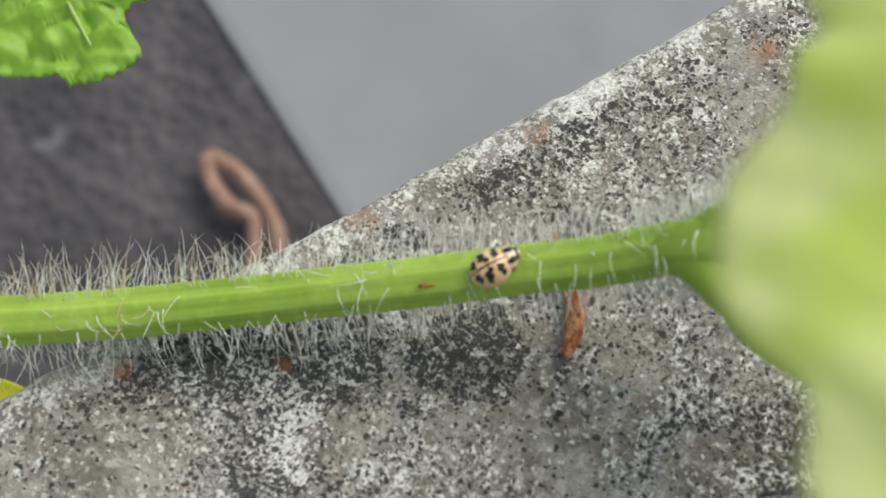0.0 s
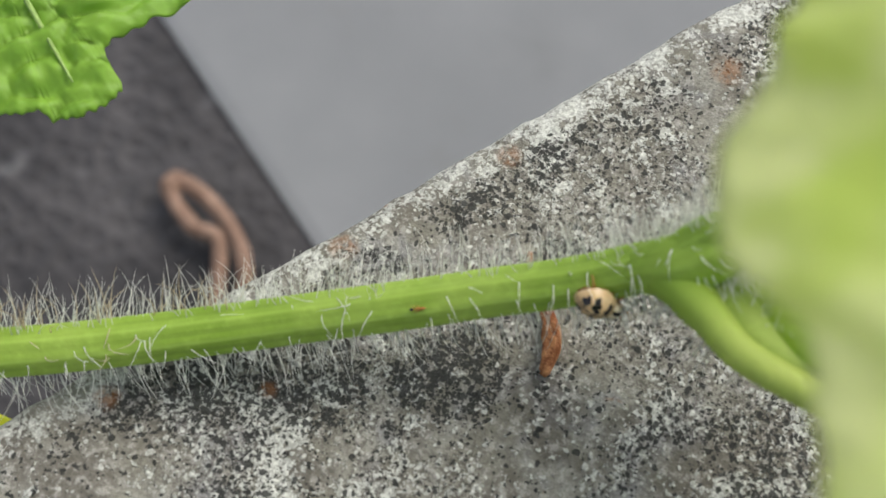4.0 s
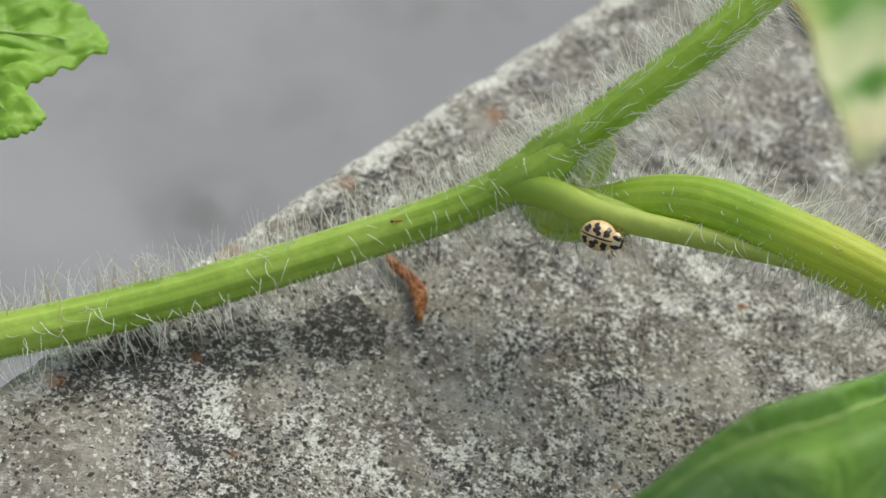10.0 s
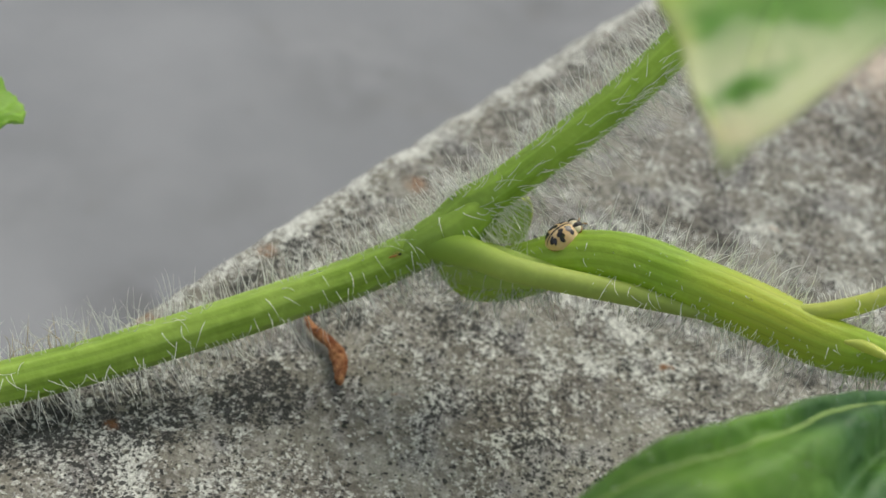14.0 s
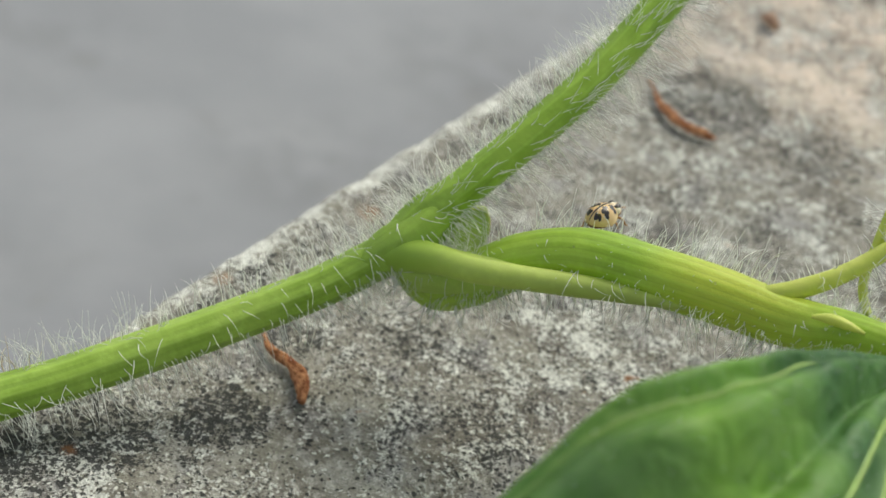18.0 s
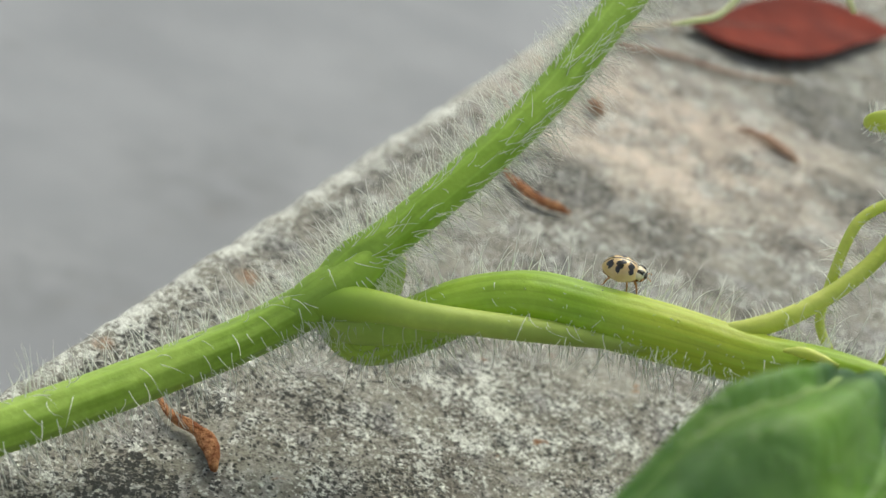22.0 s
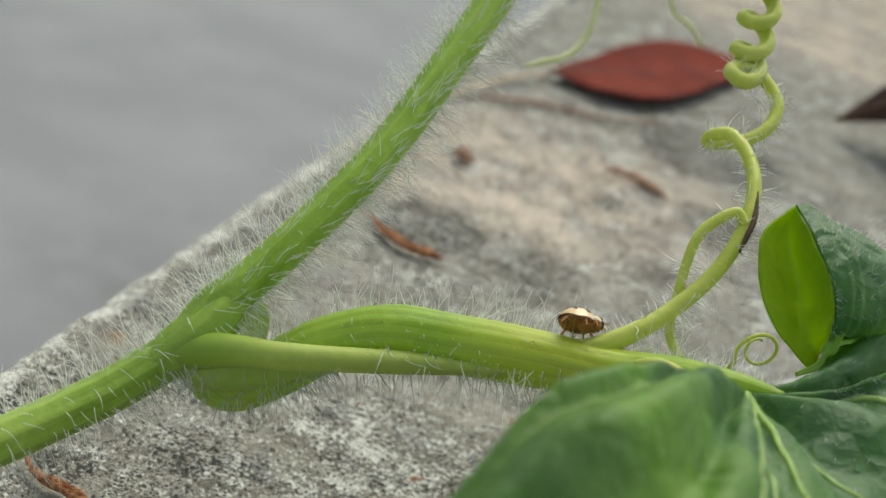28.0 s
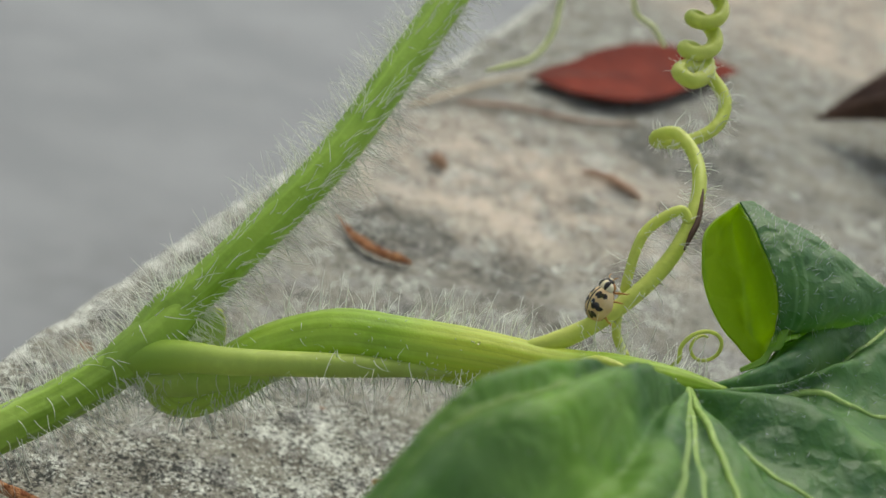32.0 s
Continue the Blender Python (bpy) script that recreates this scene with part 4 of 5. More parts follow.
near_leaf = thing("hanging_leaf", "pale yellow-green leaf hanging close by and out of focus", "leaf", tuple(TIP))
part("blade", sheet_mesh("blade", near_at, 40, 160, LEAF_PALE, 0.03, True), near_leaf, "pale yellow-green blade with whitish blotches")
part("vein", tube_mesh("vein", vein_rows(near_at, 0.45, 0.6, 0.1, 0.98, 0.015, 0.04), LEAF_PALE, 30, 8), near_leaf, "pale midrib")

# ---- litter on the slab ----


def litter(name, rows, material, label, rough=0.4):
    at = rows[len(rows) // 2][:3]
    ob = thing(name, label, "bark flake" if "bark" in name else "twig", at, "litter on the slab")
    part("body", tube_mesh(name, rows, material, 60, 20, 3, 0.15, True, rough, 7.0), ob)
    return ob


litter("bark_flake", [(-0.56, 0.74, 0.09, 0.017), (-0.43, 0.47, 0.09, 0.038), (-0.2, 0.32, 0.1, 0.055), (-0.05, 0.11, 0.1, 0.072), (-0.01, -0.12, 0.08, 0.051), (-0.02, -0.17, 0.07, 0.017)], BARK, "curved flake of orange-brown bark on the granite")
litter("bark_flake", [(3.5, 7.45, 0.05, 0.008), (3.56, 7.1, 0.06, 0.019), (3.66, 6.71, 0.08, 0.052), (3.88, 6.36, 0.1, 0.065), (4.15, 6.2, 0.1, 0.058), (4.35, 6.17, 0.07, 0.019)], BARK, "curved flake of reddish-brown bark on the granite")
litter("bark_flake", [(7.9, 10.4, 0.08, 0.018), (8.3, 10.3, 0.1, 0.06), (8.6, 9.85, 0.1, 0.06), (8.75, 9.6, 0.08, 0.018)], FADED, "faded piece of brown bark lying on the granite")
litter("bark_flake", [(5.28, 10.0, 0.08, 0.04), (5.36, 9.86, 0.12, 0.10), (5.46, 9.7, 0.08, 0.05)], FADED, "small dark crumb of bark on the granite")
litter("dry_twig", [(5.3, 12.2, 0.08, 0.035), (6.46, 13.4, 0.12, 0.042), (7.2, 14.1, 0.15, 0.042), (8.1, 14.75, 0.2, 0.035)], plain_material("pale_twig", (0.4, 0.32, 0.22), (0.55, 0.46, 0.34)), "pale dry leaf stalk lying on the granite")
litter("dry_twig", [(6.3, 12.9, 0.06, 0.03), (7.36, 13.0, 0.1, 0.045), (8.5, 12.85, 0.1, 0.04), (9.8, 13.2, 0.08, 0.02)], ROOT, "dark dry twig lying on the granite")


def fallen_leaf(name, label, a, b, half, material, lift=0.25, seed=0.0, tilt=0.0, across=None):
    a, b = Vector(a), Vector(b)
    d = b - a
    side = Vector(across or (-d.y, d.x, 0)).normalized()

    def at(u, v):
        w = math.sin(math.pi * min(1, v) ** 0.95) ** 1.25 * half
        s = (u - 0.5) * 2
        p = a + d * v + side * (s * w)
        p.z += (tilt * (s + 1) * w / half + lift * (0.3 + s * s * 0.9)) * math.sin(math.pi * v) + 0.08 * noise.noise(p * 0.8 + Vector((seed, 0, 0)))
        return p
    ob = thing(name, label, "leaf", tuple(a.lerp(b, 0.5)))
    part("blade", sheet_mesh(name, at, 16, 40, material, 0.03), ob)
    part("midrib", tube_mesh("midrib", vein_rows(at, 0.5, 0.5, 0.0, 0.97, 0.05, 0.015, 0.0), BROWN_LEAF, 24, 8), ob)
    return ob


fallen_leaf("fallen_leaf", "dry dark red fallen leaf lying on the granite", (7.98, 14.6, 0.2), (13.5, 17.4, 0.2), 2.2, RED_LEAF, 0.05, 0.0, 0.0, (0.36, 0.93, 0.0))
fallen_leaf("fallen_leaf", "curled dark brown fallen leaf lying on the granite", (14.1, 14.8, 0.3), (20.4, 11.6, 0.4), 2.3, BROWN_LEAF, 2.0, 4.0)
fallen_leaf("fallen_leaf", "yellow fallen leaf below the slab edge", (-5.6, -2.7, -2.5), (-4.2, -2.05, -2.65), 0.25, YELLOW, 0.1, 7.0)

# far pale tendrils above the red leaf
far_vine = [(5.72, 2.7, 5.85, 0.016), (5.9, 3.6, 6.6, 0.018), (5.9, 5.2, 6.6, 0.025), (5.7, 6.6, 5.2, 0.033), (5.59, 6.76, 3.9, 0.04), (5.48, 6.43, 3.43, 0.043), (5.22, 6.15, 3.14, 0.043), (4.84, 5.97, 3.02, 0.036), (4.6, 5.9, 2.95, 0.018)]
part("tendril_end", tube_mesh("tendril_end", far_vine, FAR_SKIN, 60, 12), vine, "pale far end of the tendril")
FAR_FORK = [(5.9, 5.2, 6.6, 0.021), (6.3, 6.4, 5.4, 0.025), (6.59, 6.92, 3.9, 0.033), (6.95, 6.85, 3.6, 0.036), (7.16, 6.82, 3.39, 0.029)]
part("tendril_end", tube_mesh("tendril_end", FAR_FORK, FAR_SKIN, 40, 12), vine, "pale far end of the tendril")

# the dried runner on the asphalt
runner = thing("dry_runner", "brown dried plant runner bent over the dark asphalt", "twig", (-9.0, 6.7, GROUND_Z))
part("strand", tube_mesh("strand", [(-8.2, 3.2, -17.9, 0.17), (-8.65, 4.31, -17.6, 0.17), (-9.15, 5.22, -17.4, 0.18), (-9.81, 5.24, -17.4, 0.18), (-10.65, 5.7, -17.4, 0.19), (-10.75, 6.05, -17.4, 0.19)], ROOT, 50, 12, 0, 0, True, 0.15), runner, "brown lower strand")
part("strand", tube_mesh("strand", [(-10.65, 5.85, -17.4, 0.18), (-10.72, 6.05, -17.4, 0.19), (-10.0, 5.99, -17.4, 0.18), (-9.03, 5.59, -17.4, 0.17), (-8.33, 4.93, -17.5, 0.17), (-8.0, 4.0, -17.8, 0.15)], ROOT, 50, 12, 0, 0, True, 0.15), runner, "brown upper strand")
part("joint", tube_mesh("joint", [(-10.55, 5.55, -17.4, 0.08), (-10.72, 5.85, -17.4, 0.26), (-10.7, 6.12, -17.4, 0.08)], ROOT, 12, 10, 0, 0, True, 0.15), runner, "thick bent joint")

# ---- the ladybird ----
SHELL = plain_material("shell_cream", (0.66, 0.44, 0.21), (0.78, 0.58, 0.33), 6.0, 0.22, 0.0, 0.6, 0.004)
BLACK = plain_material("shell_black", (0.012, 0.010, 0.010), (0.03, 0.022, 0.02), 8.0, 0.25, 0.0, 0.6, 0.004)
AMBER = plain_material("leg_amber", (0.42, 0.18, 0.04), (0.6, 0.3, 0.08), 8.0, 0.35, 0.3, 0.5, 0.004)
BELLY = plain_material("belly_brown", (0.20, 0.075, 0.022), (0.36, 0.15, 0.05), 8.0, 0.2, 0.0, 0.5, 0.006)
CREAM = plain_material("collar_cream", (0.72, 0.62, 0.42), (0.82, 0.74, 0.55), 8.0, 0.3, 0.0, 0.5, 0.004)

LEN, WID, HGT = 0.165, 0.136, 0.150  # half length and half width of the shell, and its height


def shell_point(x, y, lift=1.0):
    """The shell over x from -1 at the tail to 1 at the shoulders, y from -1 to 1."""
    r = min(1.0, (x * x * 0.96 + y * y) ** 0.5)
    z = max(0.0, 1 - r ** 2.3) ** 0.5
    return (x * LEN * lift - 0.03, y * WID * lift, z * HGT * lift)


def dome_half(sign):
    verts, faces, n, m = [], [], 14, 20
    for i in range(n + 1):
        r = i / n
        for j in range(m + 1):
            w = math.pi * j / m
            x, y = r * math.cos(w), r * math.sin(w) * sign
            x = min(x, 0.86 + 0.06 * abs(y))
            y = max(abs(y), 0.012) * sign
            verts.append(V(*shell_point(x, y)))
    for i in range(n):
        for j in range(m):
            a = i * (m + 1) + j
            q = (a, a + m + 1, a + m + 2, a + 1)
            faces.append(q if sign > 0 else q[::-1])
    return mesh_of("wing_case", verts, faces, SHELL)


def mark(line, width):
    """A black marking that lies on the shell along a line of x, y."""
    pts = spline(line, 24)
    verts, faces = [], []
    for i, (x, y) in enumerate(pts):
        x0, y0 = pts[max(i - 1, 0)]
        x1, y1 = pts[min(i + 1, len(pts) - 1)]
        d = Vector((x1 - x0, y1 - y0)).normalized()
        n = Vector((-d.y, d.x))
        end = min(1.0, 0.55 + 1.6 * min(i, len(pts) - 1 - i) / (len(pts) - 1))
        for k in (-1, -0.35, 0.35, 1):
            verts.append(V(*shell_point(x + n.x * width * k * end, y + n.y * width * k * end, 1.012)))
    for i in range(len(pts) - 1):
        for k in range(3):
            a = i * 4 + k
            faces.append((a, a + 4, a + 5, a + 1))
    return mesh_of("marking", verts, faces, BLACK)


WATER = bpy.data.materials.new("clear_drop")
WATER.use_nodes = True
for key, value in (("Transmission Weight", 1.0), ("Roughness", 0.0), ("IOR", 1.33)):
    WATER.node_tree.nodes["Principled BSDF"].inputs[key].default_value = value


def ellipsoid(name, at, size, material, n=14, m=10):
    verts, faces = [], []
    for i in range(m + 1):
        a = math.pi * i / m - math.pi / 2
        for j in range(n):
            b = 2 * math.pi * j / n
            verts.append(V(at[0] + size[0] * math.cos(a) * math.cos(b), at[1] + size[1] * math.cos(a) * math.sin(b), at[2] + size[2] * math.sin(a)))
    for i in range(m):
        for j in range(n):
            k = (j + 1) % n
            faces.append((i * n + j, i * n + k, (i + 1) * n + k, (i + 1) * n + j))
    return mesh_of(name, verts, faces, material)


for x, y, z, size in ((2.55, -0.22, 2.36, 0.016), (3.0, -0.30, 2.50, 0.02), (3.25, -0.52, 2.66, 0.014), (2.1, -0.02, 2.38, 0.012)):
    part("droplet", ellipsoid("droplet", (x, y, z), (size, size, size), WATER), vine, "tiny clear drop")


def bug_part(name, data, parent, label=""):
    ob = new(name, data)
    ob.parent = parent
    return tagged(ob, label)


def build_ladybird():
    bug = thing("ladybird", "cream ladybird with black zigzag markings on the vine", "ladybird")
    for sign in (1, -1):
        case = bug_part("wing_case", dome_half(sign), bug, "glossy cream wing case with black marks")
        bug_part("marking", mark([(0.30, 0.22 * sign), (0.52, 0.32 * sign), (0.36, 0.46 * sign), (0.50, 0.60 * sign), (0.36, 0.76 * sign)], 0.11), case)
        bug_part("marking", mark([(-0.08, 0.15 * sign), (0.08, 0.30 * sign), (-0.26, 0.42 * sign), (-0.04, 0.58 * sign), (-0.26, 0.70 * sign), (-0.12, 0.84 * sign)], 0.11), case)
        bug_part("marking", mark([(-0.50, 0.18 * sign), (-0.70, 0.30 * sign), (-0.56, 0.46 * sign), (-0.64, 0.62 * sign)], 0.115), case)
    bug_part("seam", mark([(0.84, 0.0), (0.3, 0.0), (-0.3, 0.0), (-0.93, 0.0)], 0.06), bug, "black stripe along the back")
    bug_part("collar_band", mark([(0.80, 0.52), (0.86, 0.25), (0.87, 0.0), (0.86, -0.25), (0.80, -0.52)], 0.055), bug, "black band behind the collar")
    bug_part("collar", ellipsoid("collar", (0.118, 0, 0.047), (0.06, 0.088, 0.055), CREAM), bug, "cream collar")
    for sign in (1, -1):
        bug_part("collar_mark", ellipsoid("collar_mark", (0.128, 0.036 * sign, 0.072), (0.046, 0.030, 0.030), BLACK), bug)
    bug_part("head", ellipsoid("head", (0.164, 0, 0.033), (0.035, 0.045, 0.033), BLACK), bug, "small dark head")
    bug_part("face", ellipsoid("face", (0.182, 0, 0.034), (0.021, 0.022, 0.02), CREAM), bug, "pale face")
    for sign in (1, -1):
        bug_part("eye", ellipsoid("eye", (0.170, 0.034 * sign, 0.043), (0.022, 0.017, 0.02), BLACK), bug, "black eye")
        bug_part("antenna", tube_mesh("antenna", [(0.188, 0.02 * sign, 0.036, 0.004), (0.212, 0.045 * sign, 0.038, 0.0035), (0.228, 0.052 * sign, 0.025, 0.005)], AMBER, 8, 6), bug)
    bug_part("belly", ellipsoid("belly", (-0.03, 0, 0.004), (LEN * 0.95, WID * 0.95, 0.022), BELLY), bug, "glossy brown underside")
    bug_part("chest", ellipsoid("chest", (0.05, 0, -0.006), (0.075, 0.075, 0.026), AMBER), bug, "amber chest")
    bug_part("throat", ellipsoid("throat", (0.122, 0, 0.026), (0.062, 0.086, 0.045), BELLY), bug, "brown underside of the collar")
    for i in range(4):
        bug_part("belly_ring", ellipsoid("belly_ring", (-0.155 + 0.034 * i, 0, -0.004), (0.012, 0.052 + 0.02 * i, 0.016), AMBER), bug)
    legs = []
    for x, reach, swing in ((0.10, 0.055, 0.06), (0.02, 0.065, 0.01), (-0.08, 0.06, -0.05)):
        for sign in (1, -1):
            hip = bug_part("leg", tube_mesh("leg", [(0, 0, -0.01, 0.010), (swing * 0.4, 0.035 * sign, -0.006, 0.010), (swing * 0.75, reach * sign, -0.03, 0.0075), (swing, (reach + 0.01) * sign, -0.070, 0.0055), (swing * 1.3, (reach + 0.02) * sign, -0.078, 0.004)], AMBER, 14, 8), bug, "thin amber leg")
            hip.location = V(x, 0.06 * sign, 0.0)
            legs.append((hip, x, sign))
    return bug, legs


ladybird, LEGS = build_ladybird()

# ---- the tiny insect on the stem ----
mite = thing("thrips", "tiny slender orange and black insect on the stem", "insect")
bug_part("abdomen", ellipsoid("abdomen", (-0.03, 0, 0.012), (0.045, 0.011, 0.011), AMBER), mite, "slender orange body")
bug_part("head", ellipsoid("head", (0.035, 0, 0.012), (0.017, 0.011, 0.011), BLACK), mite, "black head")
for sx in (-0.02, 0.0, 0.02):
    for sign in (1, -1):
        bug_part("leg", tube_mesh("leg", [(sx, 0.006 * sign, 0.01, 0.003), (sx + 0.004, 0.02 * sign, 0.012, 0.003), (sx + 0.008, 0.03 * sign, 0.0, 0.002)], AMBER, 6, 5), mite)


def stand(x, y, z, head, up):
    """A pose at a plan point that faces the way of head, with its back towards up."""
    f = Vector(head).normalized()
    u = Vector(up)
    u = (u - f * u.dot(f)).normalized()
    s = u.cross(f)
    m = Matrix((f, s, u)).transposed().to_4x4()
    m.translation = V(x, y, z)
    return m


def motions():
    walk(ladybird, [
        (0, stand(-0.638, -0.151, 1.151, (0.56, 0.78, 0.27), (-0.07, -0.29, 0.96))),
        (0.5, stand(-0.592, -0.074, 1.195, (0.87, 0.49, -0.02), (0.08, -0.09, 0.99))),
        (1, stand(-0.442, -0.032, 1.242, (0.95, 0.32, 0.01), (0.03, -0.11, 0.99))),
        (1.5, stand(-0.312, 0.001, 1.271, (0.85, 0.53, -0.00), (0.11, -0.17, 0.98))),
        (2, stand(-0.260, 0.044, 1.300, (0.87, 0.50, -0.00), (0.18, -0.30, 0.94))),
        (2.5, stand(-0.028, 0.043, 1.326, (0.98, 0.16, -0.16), (0.22, -0.63, 0.74))),
        (3, stand(0.166, 0.096, 1.352, (0.93, -0.23, -0.29), (-0.06, -0.86, 0.51))),
        (3.5, stand(0.125, 0.105, 1.337, (0.92, -0.14, -0.36), (-0.03, -0.95, 0.30))),
        (4.5, stand(0.416, 0.137, 1.310, (0.64, 0.50, -0.58), (0.61, -0.79, -0.01))),
        (5.5, stand(0.784, 0.102, 1.300, (0.22, 0.39, -0.90), (0.57, -0.79, -0.21))),
        (5.8, stand(0.884, 0.080, 1.310, (0.81, 0.57, -0.13), (0.52, -0.82, -0.15))),
        (6, stand(0.892, -0.163, 1.883, (0.86, 0.51, 0.07), (0.48, -0.82, -0.22))),
        (6.5, stand(0.924, -0.166, 1.863, (0.87, 0.49, 0.09), (0.48, -0.82, -0.22))),
        (7, stand(0.972, -0.232, 1.895, (0.84, 0.52, 0.17), (0.50, -0.80, -0.22))),
        (7.5, stand(1.072, -0.146, 1.954, (0.90, 0.41, 0.15), (0.40, -0.88, -0.18))),
        (8, stand(1.103, -0.148, 1.874, (0.99, 0.09, -0.04), (0.10, -0.97, -0.12))),
        (8.5, stand(1.204, -0.210, 1.946, (0.99, 0.11, -0.01), (0.11, -0.96, 0.27))),
        (9, stand(1.271, -0.237, 1.917, (0.99, 0.12, 0.03), (0.09, -0.87, 0.48))),
        (9.5, stand(1.264, -0.225, 1.929, (0.88, 0.05, 0.47), (-0.15, -0.91, 0.38))),
        (10, stand(1.387, -0.285, 1.898, (0.97, -0.20, 0.09), (-0.22, -0.81, 0.55))),
        (10.5, stand(1.379, -0.317, 1.846, (0.93, -0.36, -0.07), (-0.26, -0.78, 0.57))),
        (11, stand(1.375, -0.250, 1.906, (0.98, -0.21, -0.06), (-0.11, -0.72, 0.69))),
        (11.5, stand(1.423, -0.223, 1.958, (0.82, 0.37, 0.43), (-0.06, -0.69, 0.72))),
        (12, stand(1.487, -0.207, 2.000, (0.45, 0.59, 0.67), (-0.32, -0.59, 0.74))),
        (12.5, stand(1.549, 0.286, 1.911, (0.44, 0.73, 0.52), (-0.47, -0.30, 0.83))),
        (13, stand(1.582, 0.294, 2.056, (0.59, 0.77, 0.25), (-0.27, -0.10, 0.96))),
        (13.5, stand(1.633, 0.301, 2.142, (0.62, 0.68, 0.36), (-0.35, -0.15, 0.93))),
        (14, stand(1.696, 0.285, 2.161, (0.62, 0.64, 0.44), (-0.45, -0.10, 0.88))),
        (14.5, stand(1.771, 0.322, 2.275, (0.75, 0.58, 0.30), (-0.32, -0.02, 0.94))),
        (15.5, stand(1.980, 0.538, 2.191, (0.90, 0.43, 0.05), (-0.13, 0.15, 0.98))),
        (16.5, stand(2.134, 0.475, 2.273, (0.90, 0.43, -0.08), (0.00, 0.19, 0.98))),
        (17, stand(2.219, 0.475, 2.318, (0.90, 0.42, -0.09), (0.01, 0.18, 0.98))),
        (17.5, stand(2.292, 0.437, 2.299, (0.80, 0.58, -0.02), (0.00, 0.12, 0.98))),
        (18, stand(2.360, 0.514, 2.371, (0.66, 0.72, 0.15), (-0.15, 0.05, 0.98))),
        (18.5, stand(2.337, 0.513, 2.324, (0.94, 0.15, -0.30), (0.33, -0.17, 0.93))),
        (19, stand(2.371, 0.502, 2.336, (0.94, 0.01, -0.34), (0.33, -0.21, 0.92))),
        (19.5, stand(2.431, 0.439, 2.392, (0.95, -0.10, 0.02), (0.05, 0.15, 0.98))),
        (20, stand(2.651, 0.353, 2.463, (0.80, -0.42, 0.10), (0.02, 0.42, 0.90))),
        (20.5, stand(2.762, 0.316, 2.638, (0.51, 0.03, 0.86), (-0.86, 0.07, 0.50))),
        (21, stand(2.755, 0.345, 2.713, (0.88, -0.14, 0.35), (-0.35, 0.10, 0.90))),
        (21.5, stand(2.883, 0.235, 2.794, (0.94, -0.22, 0.05), (-0.10, 0.25, 0.95))),
        (22, stand(2.907, 0.098, 2.647, (0.93, -0.25, 0.10), (-0.12, -0.10, 0.98))),
        (22.5, stand(3.015, 0.056, 2.745, (0.91, -0.15, 0.28), (-0.35, -0.12, 0.92))),
        (23, stand(3.010, 0.043, 2.713, (0.84, -0.12, 0.50), (-0.52, -0.08, 0.84))),
        (23.5, stand(3.042, 0.059, 2.810, (0.80, -0.10, 0.55), (-0.58, 0.00, 0.80))),
        (24, stand(3.023, -0.087, 2.847, (0.90, -0.38, -0.10), (0.22, 0.74, 0.62))),
        (24.5, stand(3.107, -0.104, 2.909, (0.93, -0.32, 0.00), (0.15, 0.66, 0.72))),
        (25.5, stand(3.367, -0.233, 2.932, (0.90, -0.40, -0.05), (0.20, 0.62, 0.74))),
        (26.5, stand(3.595, -0.350, 2.996, (0.86, -0.38, -0.30), (0.45, 0.72, 0.52))),
        (27, stand(3.666, -0.406, 2.971, (0.86, -0.51, -0.04), (0.50, 0.81, 0.31))),
        (27.3, stand(3.669, -0.417, 2.844, (0.90, -0.42, -0.12), (0.45, 0.80, 0.38))),
        (27.7, stand(3.678, -0.423, 2.848, (0.91, -0.40, -0.02), (0.38, 0.75, 0.52))),
        (28, stand(3.640, -0.440, 2.834, (0.93, -0.34, 0.12), (0.25, 0.84, 0.45))),
        (28.5, stand(3.733, -0.452, 2.827, (0.96, -0.20, -0.12), (0.18, 0.50, 0.84))),
        (29, stand(3.815, -0.481, 2.874, (0.90, 0.35, -0.02), (-0.05, 0.30, 0.93))),
        (29.4, stand(3.901, -0.523, 2.932, (0.56, 0.71, 0.41), (-0.61, 0.02, 0.79))),
        (30.2, stand(4.052, -0.552, 2.974, (0.50, 0.43, 0.75), (-0.81, -0.08, 0.59))),
        (30.6, stand(4.083, -0.537, 2.994, (0.48, 0.53, 0.70), (-0.78, -0.11, 0.62))),
        (31, stand(4.171, -0.519, 3.021, (0.48, 0.69, 0.54), (-0.65, -0.14, 0.75))),
        (31.4, stand(4.190, -0.515, 3.035, (0.45, 0.63, 0.63), (-0.74, -0.14, 0.66))),
        (32, stand(4.248, -0.450, 3.159, (0.26, 0.24, 0.94), (-0.93, -0.18, 0.31))),
    ])
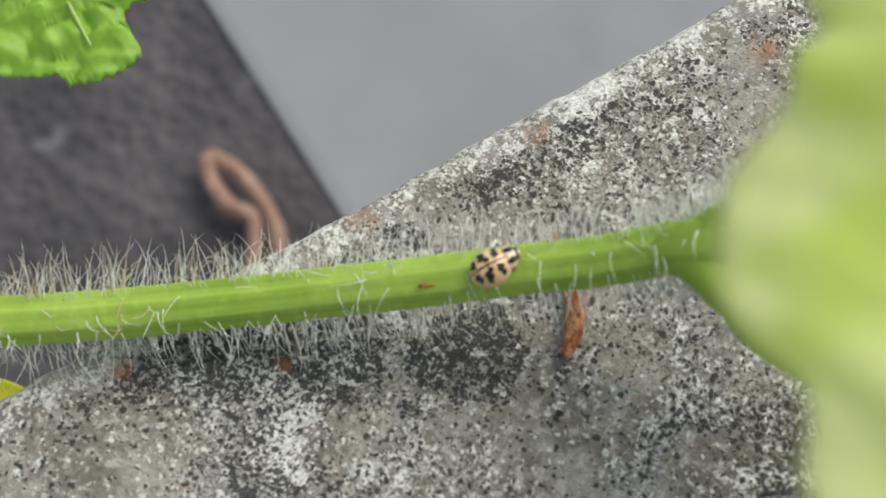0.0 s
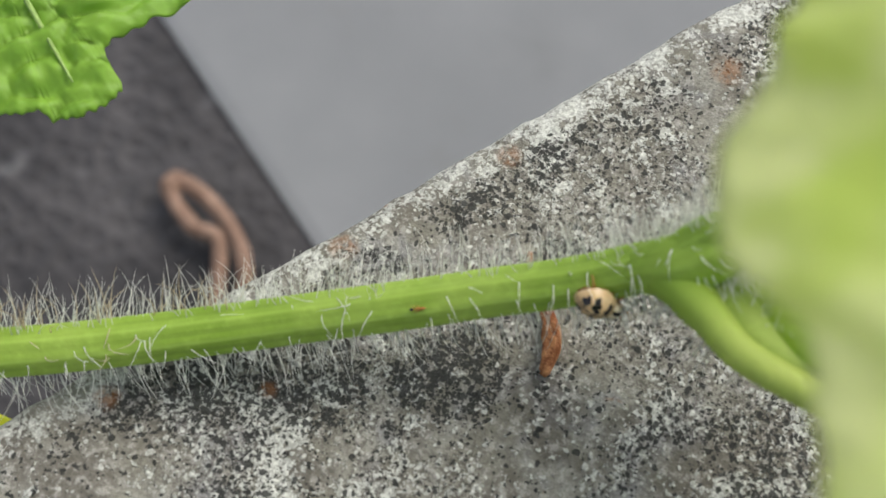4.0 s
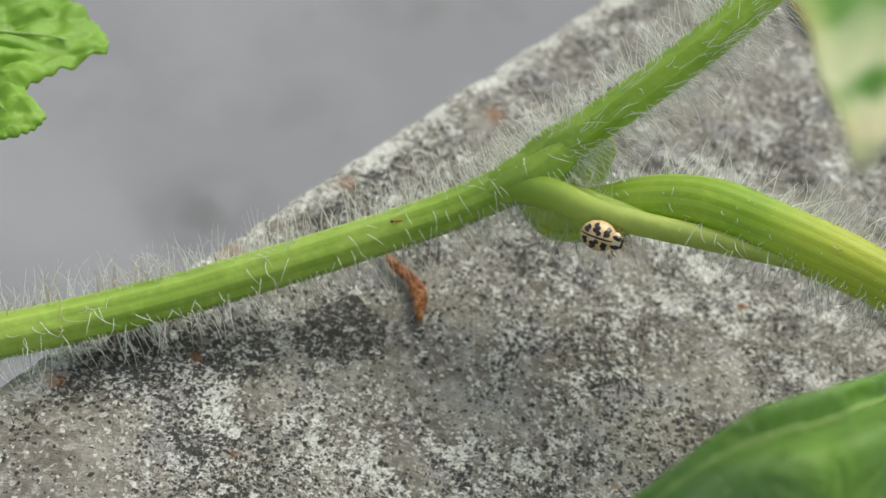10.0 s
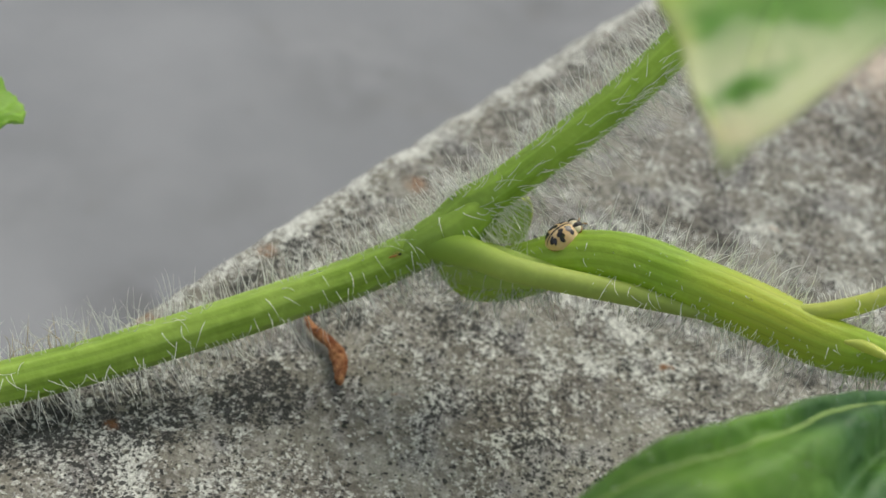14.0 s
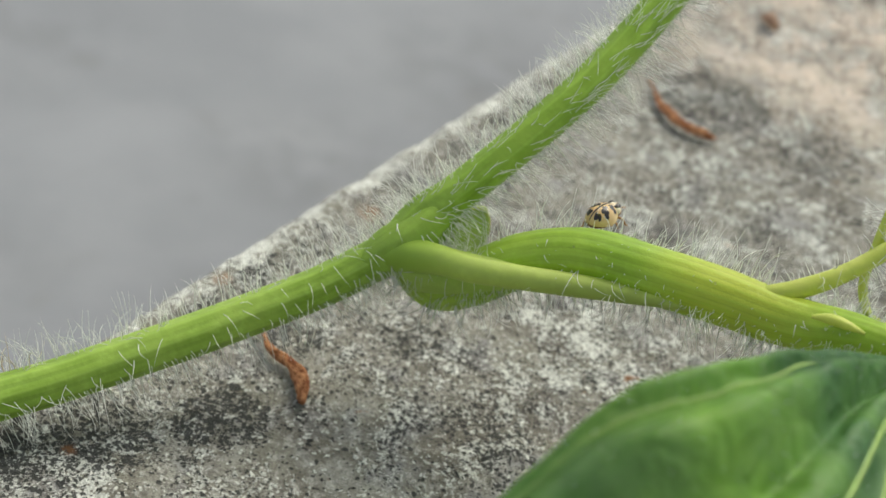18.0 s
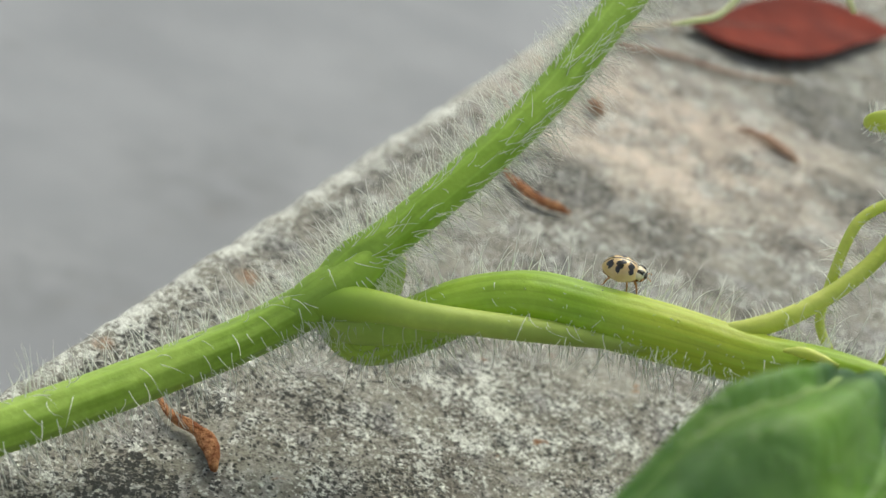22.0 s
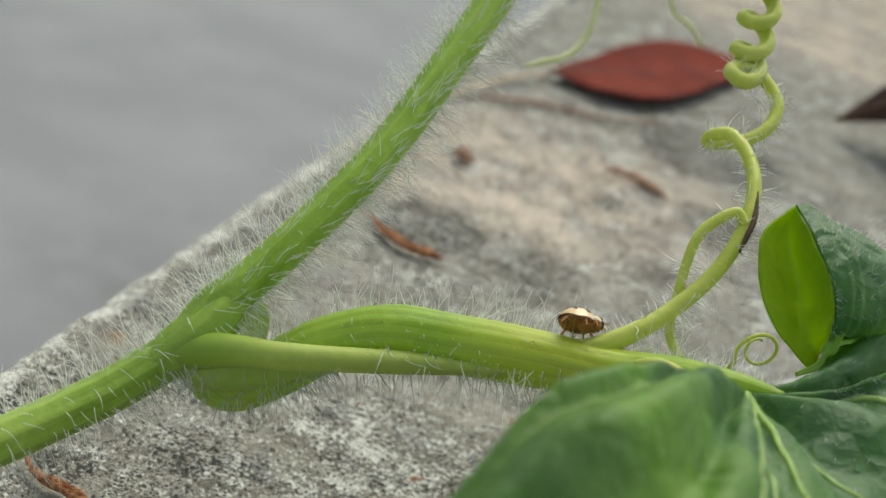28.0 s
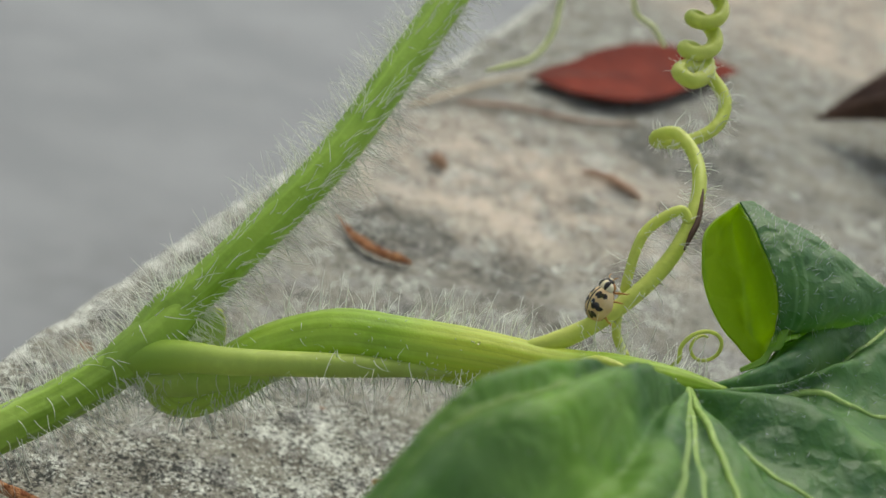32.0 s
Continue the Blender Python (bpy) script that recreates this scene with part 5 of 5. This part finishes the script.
    walk(mite, [
        (0, stand(-1.046, -0.467, 0.972, (-0.82, -0.58, -0.02), (0.17, -0.25, 0.95))),
        (1, stand(-1.002, -0.459, 0.975, (-0.82, -0.58, -0.02), (0.17, -0.25, 0.95))),
        (2, stand(-0.994, -0.453, 0.975, (-0.82, -0.57, -0.03), (0.16, -0.26, 0.95))),
        (3.5, stand(-0.983, -0.446, 0.984, (-0.83, -0.56, -0.04), (0.15, -0.27, 0.95))),
        (5.5, stand(-0.958, -0.377, 1.023, (-0.86, -0.51, -0.05), (0.14, -0.31, 0.94))),
        (5.8, stand(-0.845, -0.354, 1.033, (-0.86, -0.50, -0.06), (0.14, -0.33, 0.93))),
        (6, stand(-0.913, -0.352, 1.041, (-0.87, -0.50, -0.07), (0.14, -0.34, 0.93))),
        (7, stand(-0.884, -0.336, 1.052, (-0.88, -0.45, -0.12), (0.11, -0.43, 0.90))),
        (8, stand(-0.880, -0.302, 1.082, (-0.91, -0.38, -0.17), (0.06, -0.50, 0.86))),
        (9, stand(-0.696, -0.206, 1.140, (-0.93, -0.31, -0.20), (0.03, -0.57, 0.82))),
        (9.5, stand(-0.565, -0.126, 1.197, (-0.93, -0.28, -0.23), (-0.01, -0.60, 0.80))),
        (11, stand(-0.180, -0.046, 1.250, (-0.94, -0.23, -0.27), (-0.03, -0.67, 0.74))),
        (13, stand(0.125, 0.210, 1.509, (0.84, 0.35, 0.41), (-0.02, -0.69, 0.72))),
        (14.5, stand(0.325, 0.234, 1.531, (0.85, 0.34, 0.41), (-0.03, -0.69, 0.72))),
        (17, stand(0.587, 0.381, 1.778, (0.86, 0.29, 0.41), (-0.04, -0.73, 0.68))),
        (19, stand(0.677, 0.377, 1.805, (0.87, 0.26, 0.41), (-0.06, -0.74, 0.67))),
        (20.5, stand(0.586, 0.376, 1.777, (0.85, 0.17, 0.51), (-0.18, -0.77, 0.62))),
        (23, stand(0.755, 0.414, 1.855, (0.85, 0.05, 0.53), (-0.25, -0.80, 0.54))),
        (26.5, stand(0.991, 0.363, 1.802, (0.86, 0.00, 0.52), (-0.27, -0.82, 0.51))),
        (32, stand(0.840, 0.329, 1.764, (0.87, -0.02, 0.50), (-0.27, -0.83, 0.50))),
    ])
    walk(near_leaf, [
        (0, Matrix.Translation(V(2.423, -4.551, 6.937)) @ Matrix.Rotation(radians(13.4), 4, Vector((0.211, -0.336, 0.918)))),
        (0.5, Matrix.Translation(V(2.216, -4.629, 6.954)) @ Matrix.Rotation(radians(9.9), 4, Vector((0.213, -0.334, 0.918)))),
        (1, Matrix.Translation(V(2.036, -4.699, 6.971)) @ Matrix.Rotation(radians(7.4), 4, Vector((0.212, -0.335, 0.918)))),
        (1.5, Matrix.Translation(V(2.490, -4.564, 6.916)) @ Matrix.Rotation(radians(15.2), 4, Vector((0.211, -0.334, 0.919)))),
        (2, Matrix.Translation(V(2.203, -4.536, 6.999)) @ Matrix.Rotation(radians(16.2), 4, Vector((0.201, -0.341, 0.918)))),
        (2.5, Matrix.Translation(V(2.368, -4.671, 6.912)) @ Matrix.Rotation(radians(14.8), 4, Vector((0.202, -0.341, 0.918)))),
        (3, Matrix.Translation(V(2.372, -4.840, 6.851)) @ Matrix.Rotation(radians(12.1), 4, Vector((0.198, -0.345, 0.918)))),
        (3.5, Matrix.Translation(V(2.409, -4.516, 6.971)) @ Matrix.Rotation(radians(15.2), 4, Vector((0.191, -0.351, 0.917)))),
        (5.5, Matrix.Translation(V(2.348, -4.183, 7.150)) @ Matrix.Rotation(radians(13.2), 4, Vector((0.182, -0.395, 0.901)))),
        (6, Matrix.Translation(V(1.984, -4.497, 7.099)) @ Matrix.Rotation(radians(4.3), 4, Vector((0.176, -0.427, 0.887)))),
        (6.5, Matrix.Translation(V(2.084, -4.587, 7.049)) @ Matrix.Rotation(radians(6.7), 4, Vector((0.170, -0.466, 0.868)))),
        (7, Matrix.Translation(V(1.769, -4.606, 7.113)) @ Matrix.Rotation(radians(3.0), 4, Vector((0.143, -0.508, 0.849)))),
        (7.5, Matrix.Translation(V(1.728, -4.578, 7.149)) @ Matrix.Rotation(radians(1.4), 4, Vector((0.111, -0.546, 0.831)))),
        (8, Matrix.Translation(V(1.7500, -4.8000, 7.0000)) @ Matrix.Rotation(radians(0.0), 4, Vector((-0.087, 0.581, -0.809)))),
        (9, Matrix.Translation(V(1.7917, -4.8550, 6.9507)) @ Matrix.Rotation(radians(0.0), 4, Vector((-0.052, 0.645, -0.763)))),
        (10, Matrix.Translation(V(1.6600, -4.8176, 6.9839)) @ Matrix.Rotation(radians(0.0), 4, Vector((-0.008, 0.696, -0.718)))),
        (11, Matrix.Translation(V(1.7041, -4.8267, 6.9704)) @ Matrix.Rotation(radians(0.0), 4, Vector((0.007, 0.738, -0.675)))),
        (12, Matrix.Translation(V(1.7230, -4.8045, 6.9950)) @ Matrix.Rotation(radians(0.0), 4, Vector((-0.002, 0.748, -0.664)))),
        (13, Matrix.Translation(V(1.6715, -4.7401, 7.0694)) @ Matrix.Rotation(radians(0.0), 4, Vector((0.000, 0.757, -0.653)))),
        (14, Matrix.Translation(V(1.6583, -4.8145, 6.9828)) @ Matrix.Rotation(radians(0.0), 4, Vector((0.006, 0.750, -0.662)))),
        (14.5, Matrix.Translation(V(1.7732, -4.7964, 7.0045)) @ Matrix.Rotation(radians(0.0), 4, Vector((0.010, 0.757, -0.654)))),
        (16.5, Matrix.Translation(V(1.7353, -4.6286, 7.2209)) @ Matrix.Rotation(radians(0.0), 4, Vector((0.018, 0.790, -0.612)))),
        (19, Matrix.Translation(V(1.7152, -4.6913, 7.1457)) @ Matrix.Rotation(radians(0.0), 4, Vector((0.039, 0.805, -0.592)))),
        (19.5, Matrix.Translation(V(1.7500, -4.8000, 7.0000)) @ Matrix.Rotation(radians(0.0), 4, Vector((0.052, 0.806, -0.590)))),
        (21, Matrix.Translation(V(1.7500, -4.8000, 7.0000)) @ Matrix.Rotation(radians(0.0), 4, Vector((0.191, 0.835, -0.517)))),
        (32, Matrix.Translation(V(1.7500, -4.8000, 7.0000)) @ Matrix.Rotation(radians(0.0), 4, Vector((0.259, 0.875, -0.409)))),
    ])
    # the legs step in turn while it walks
    for i, (leg, x, sign) in enumerate(LEGS):
        lead = 1 if (i // 2 + (i % 2)) % 2 else -1
        rows = []
        for k in range(65):
            a = 16 * lead * (1 if k % 2 else -1)
            rows.append((k * 0.5, Matrix.Translation(V(x, 0.06 * sign, 0.0)) @ Matrix.Rotation(radians(a), 4, "Z")))
        walk(leg, rows)


motions()
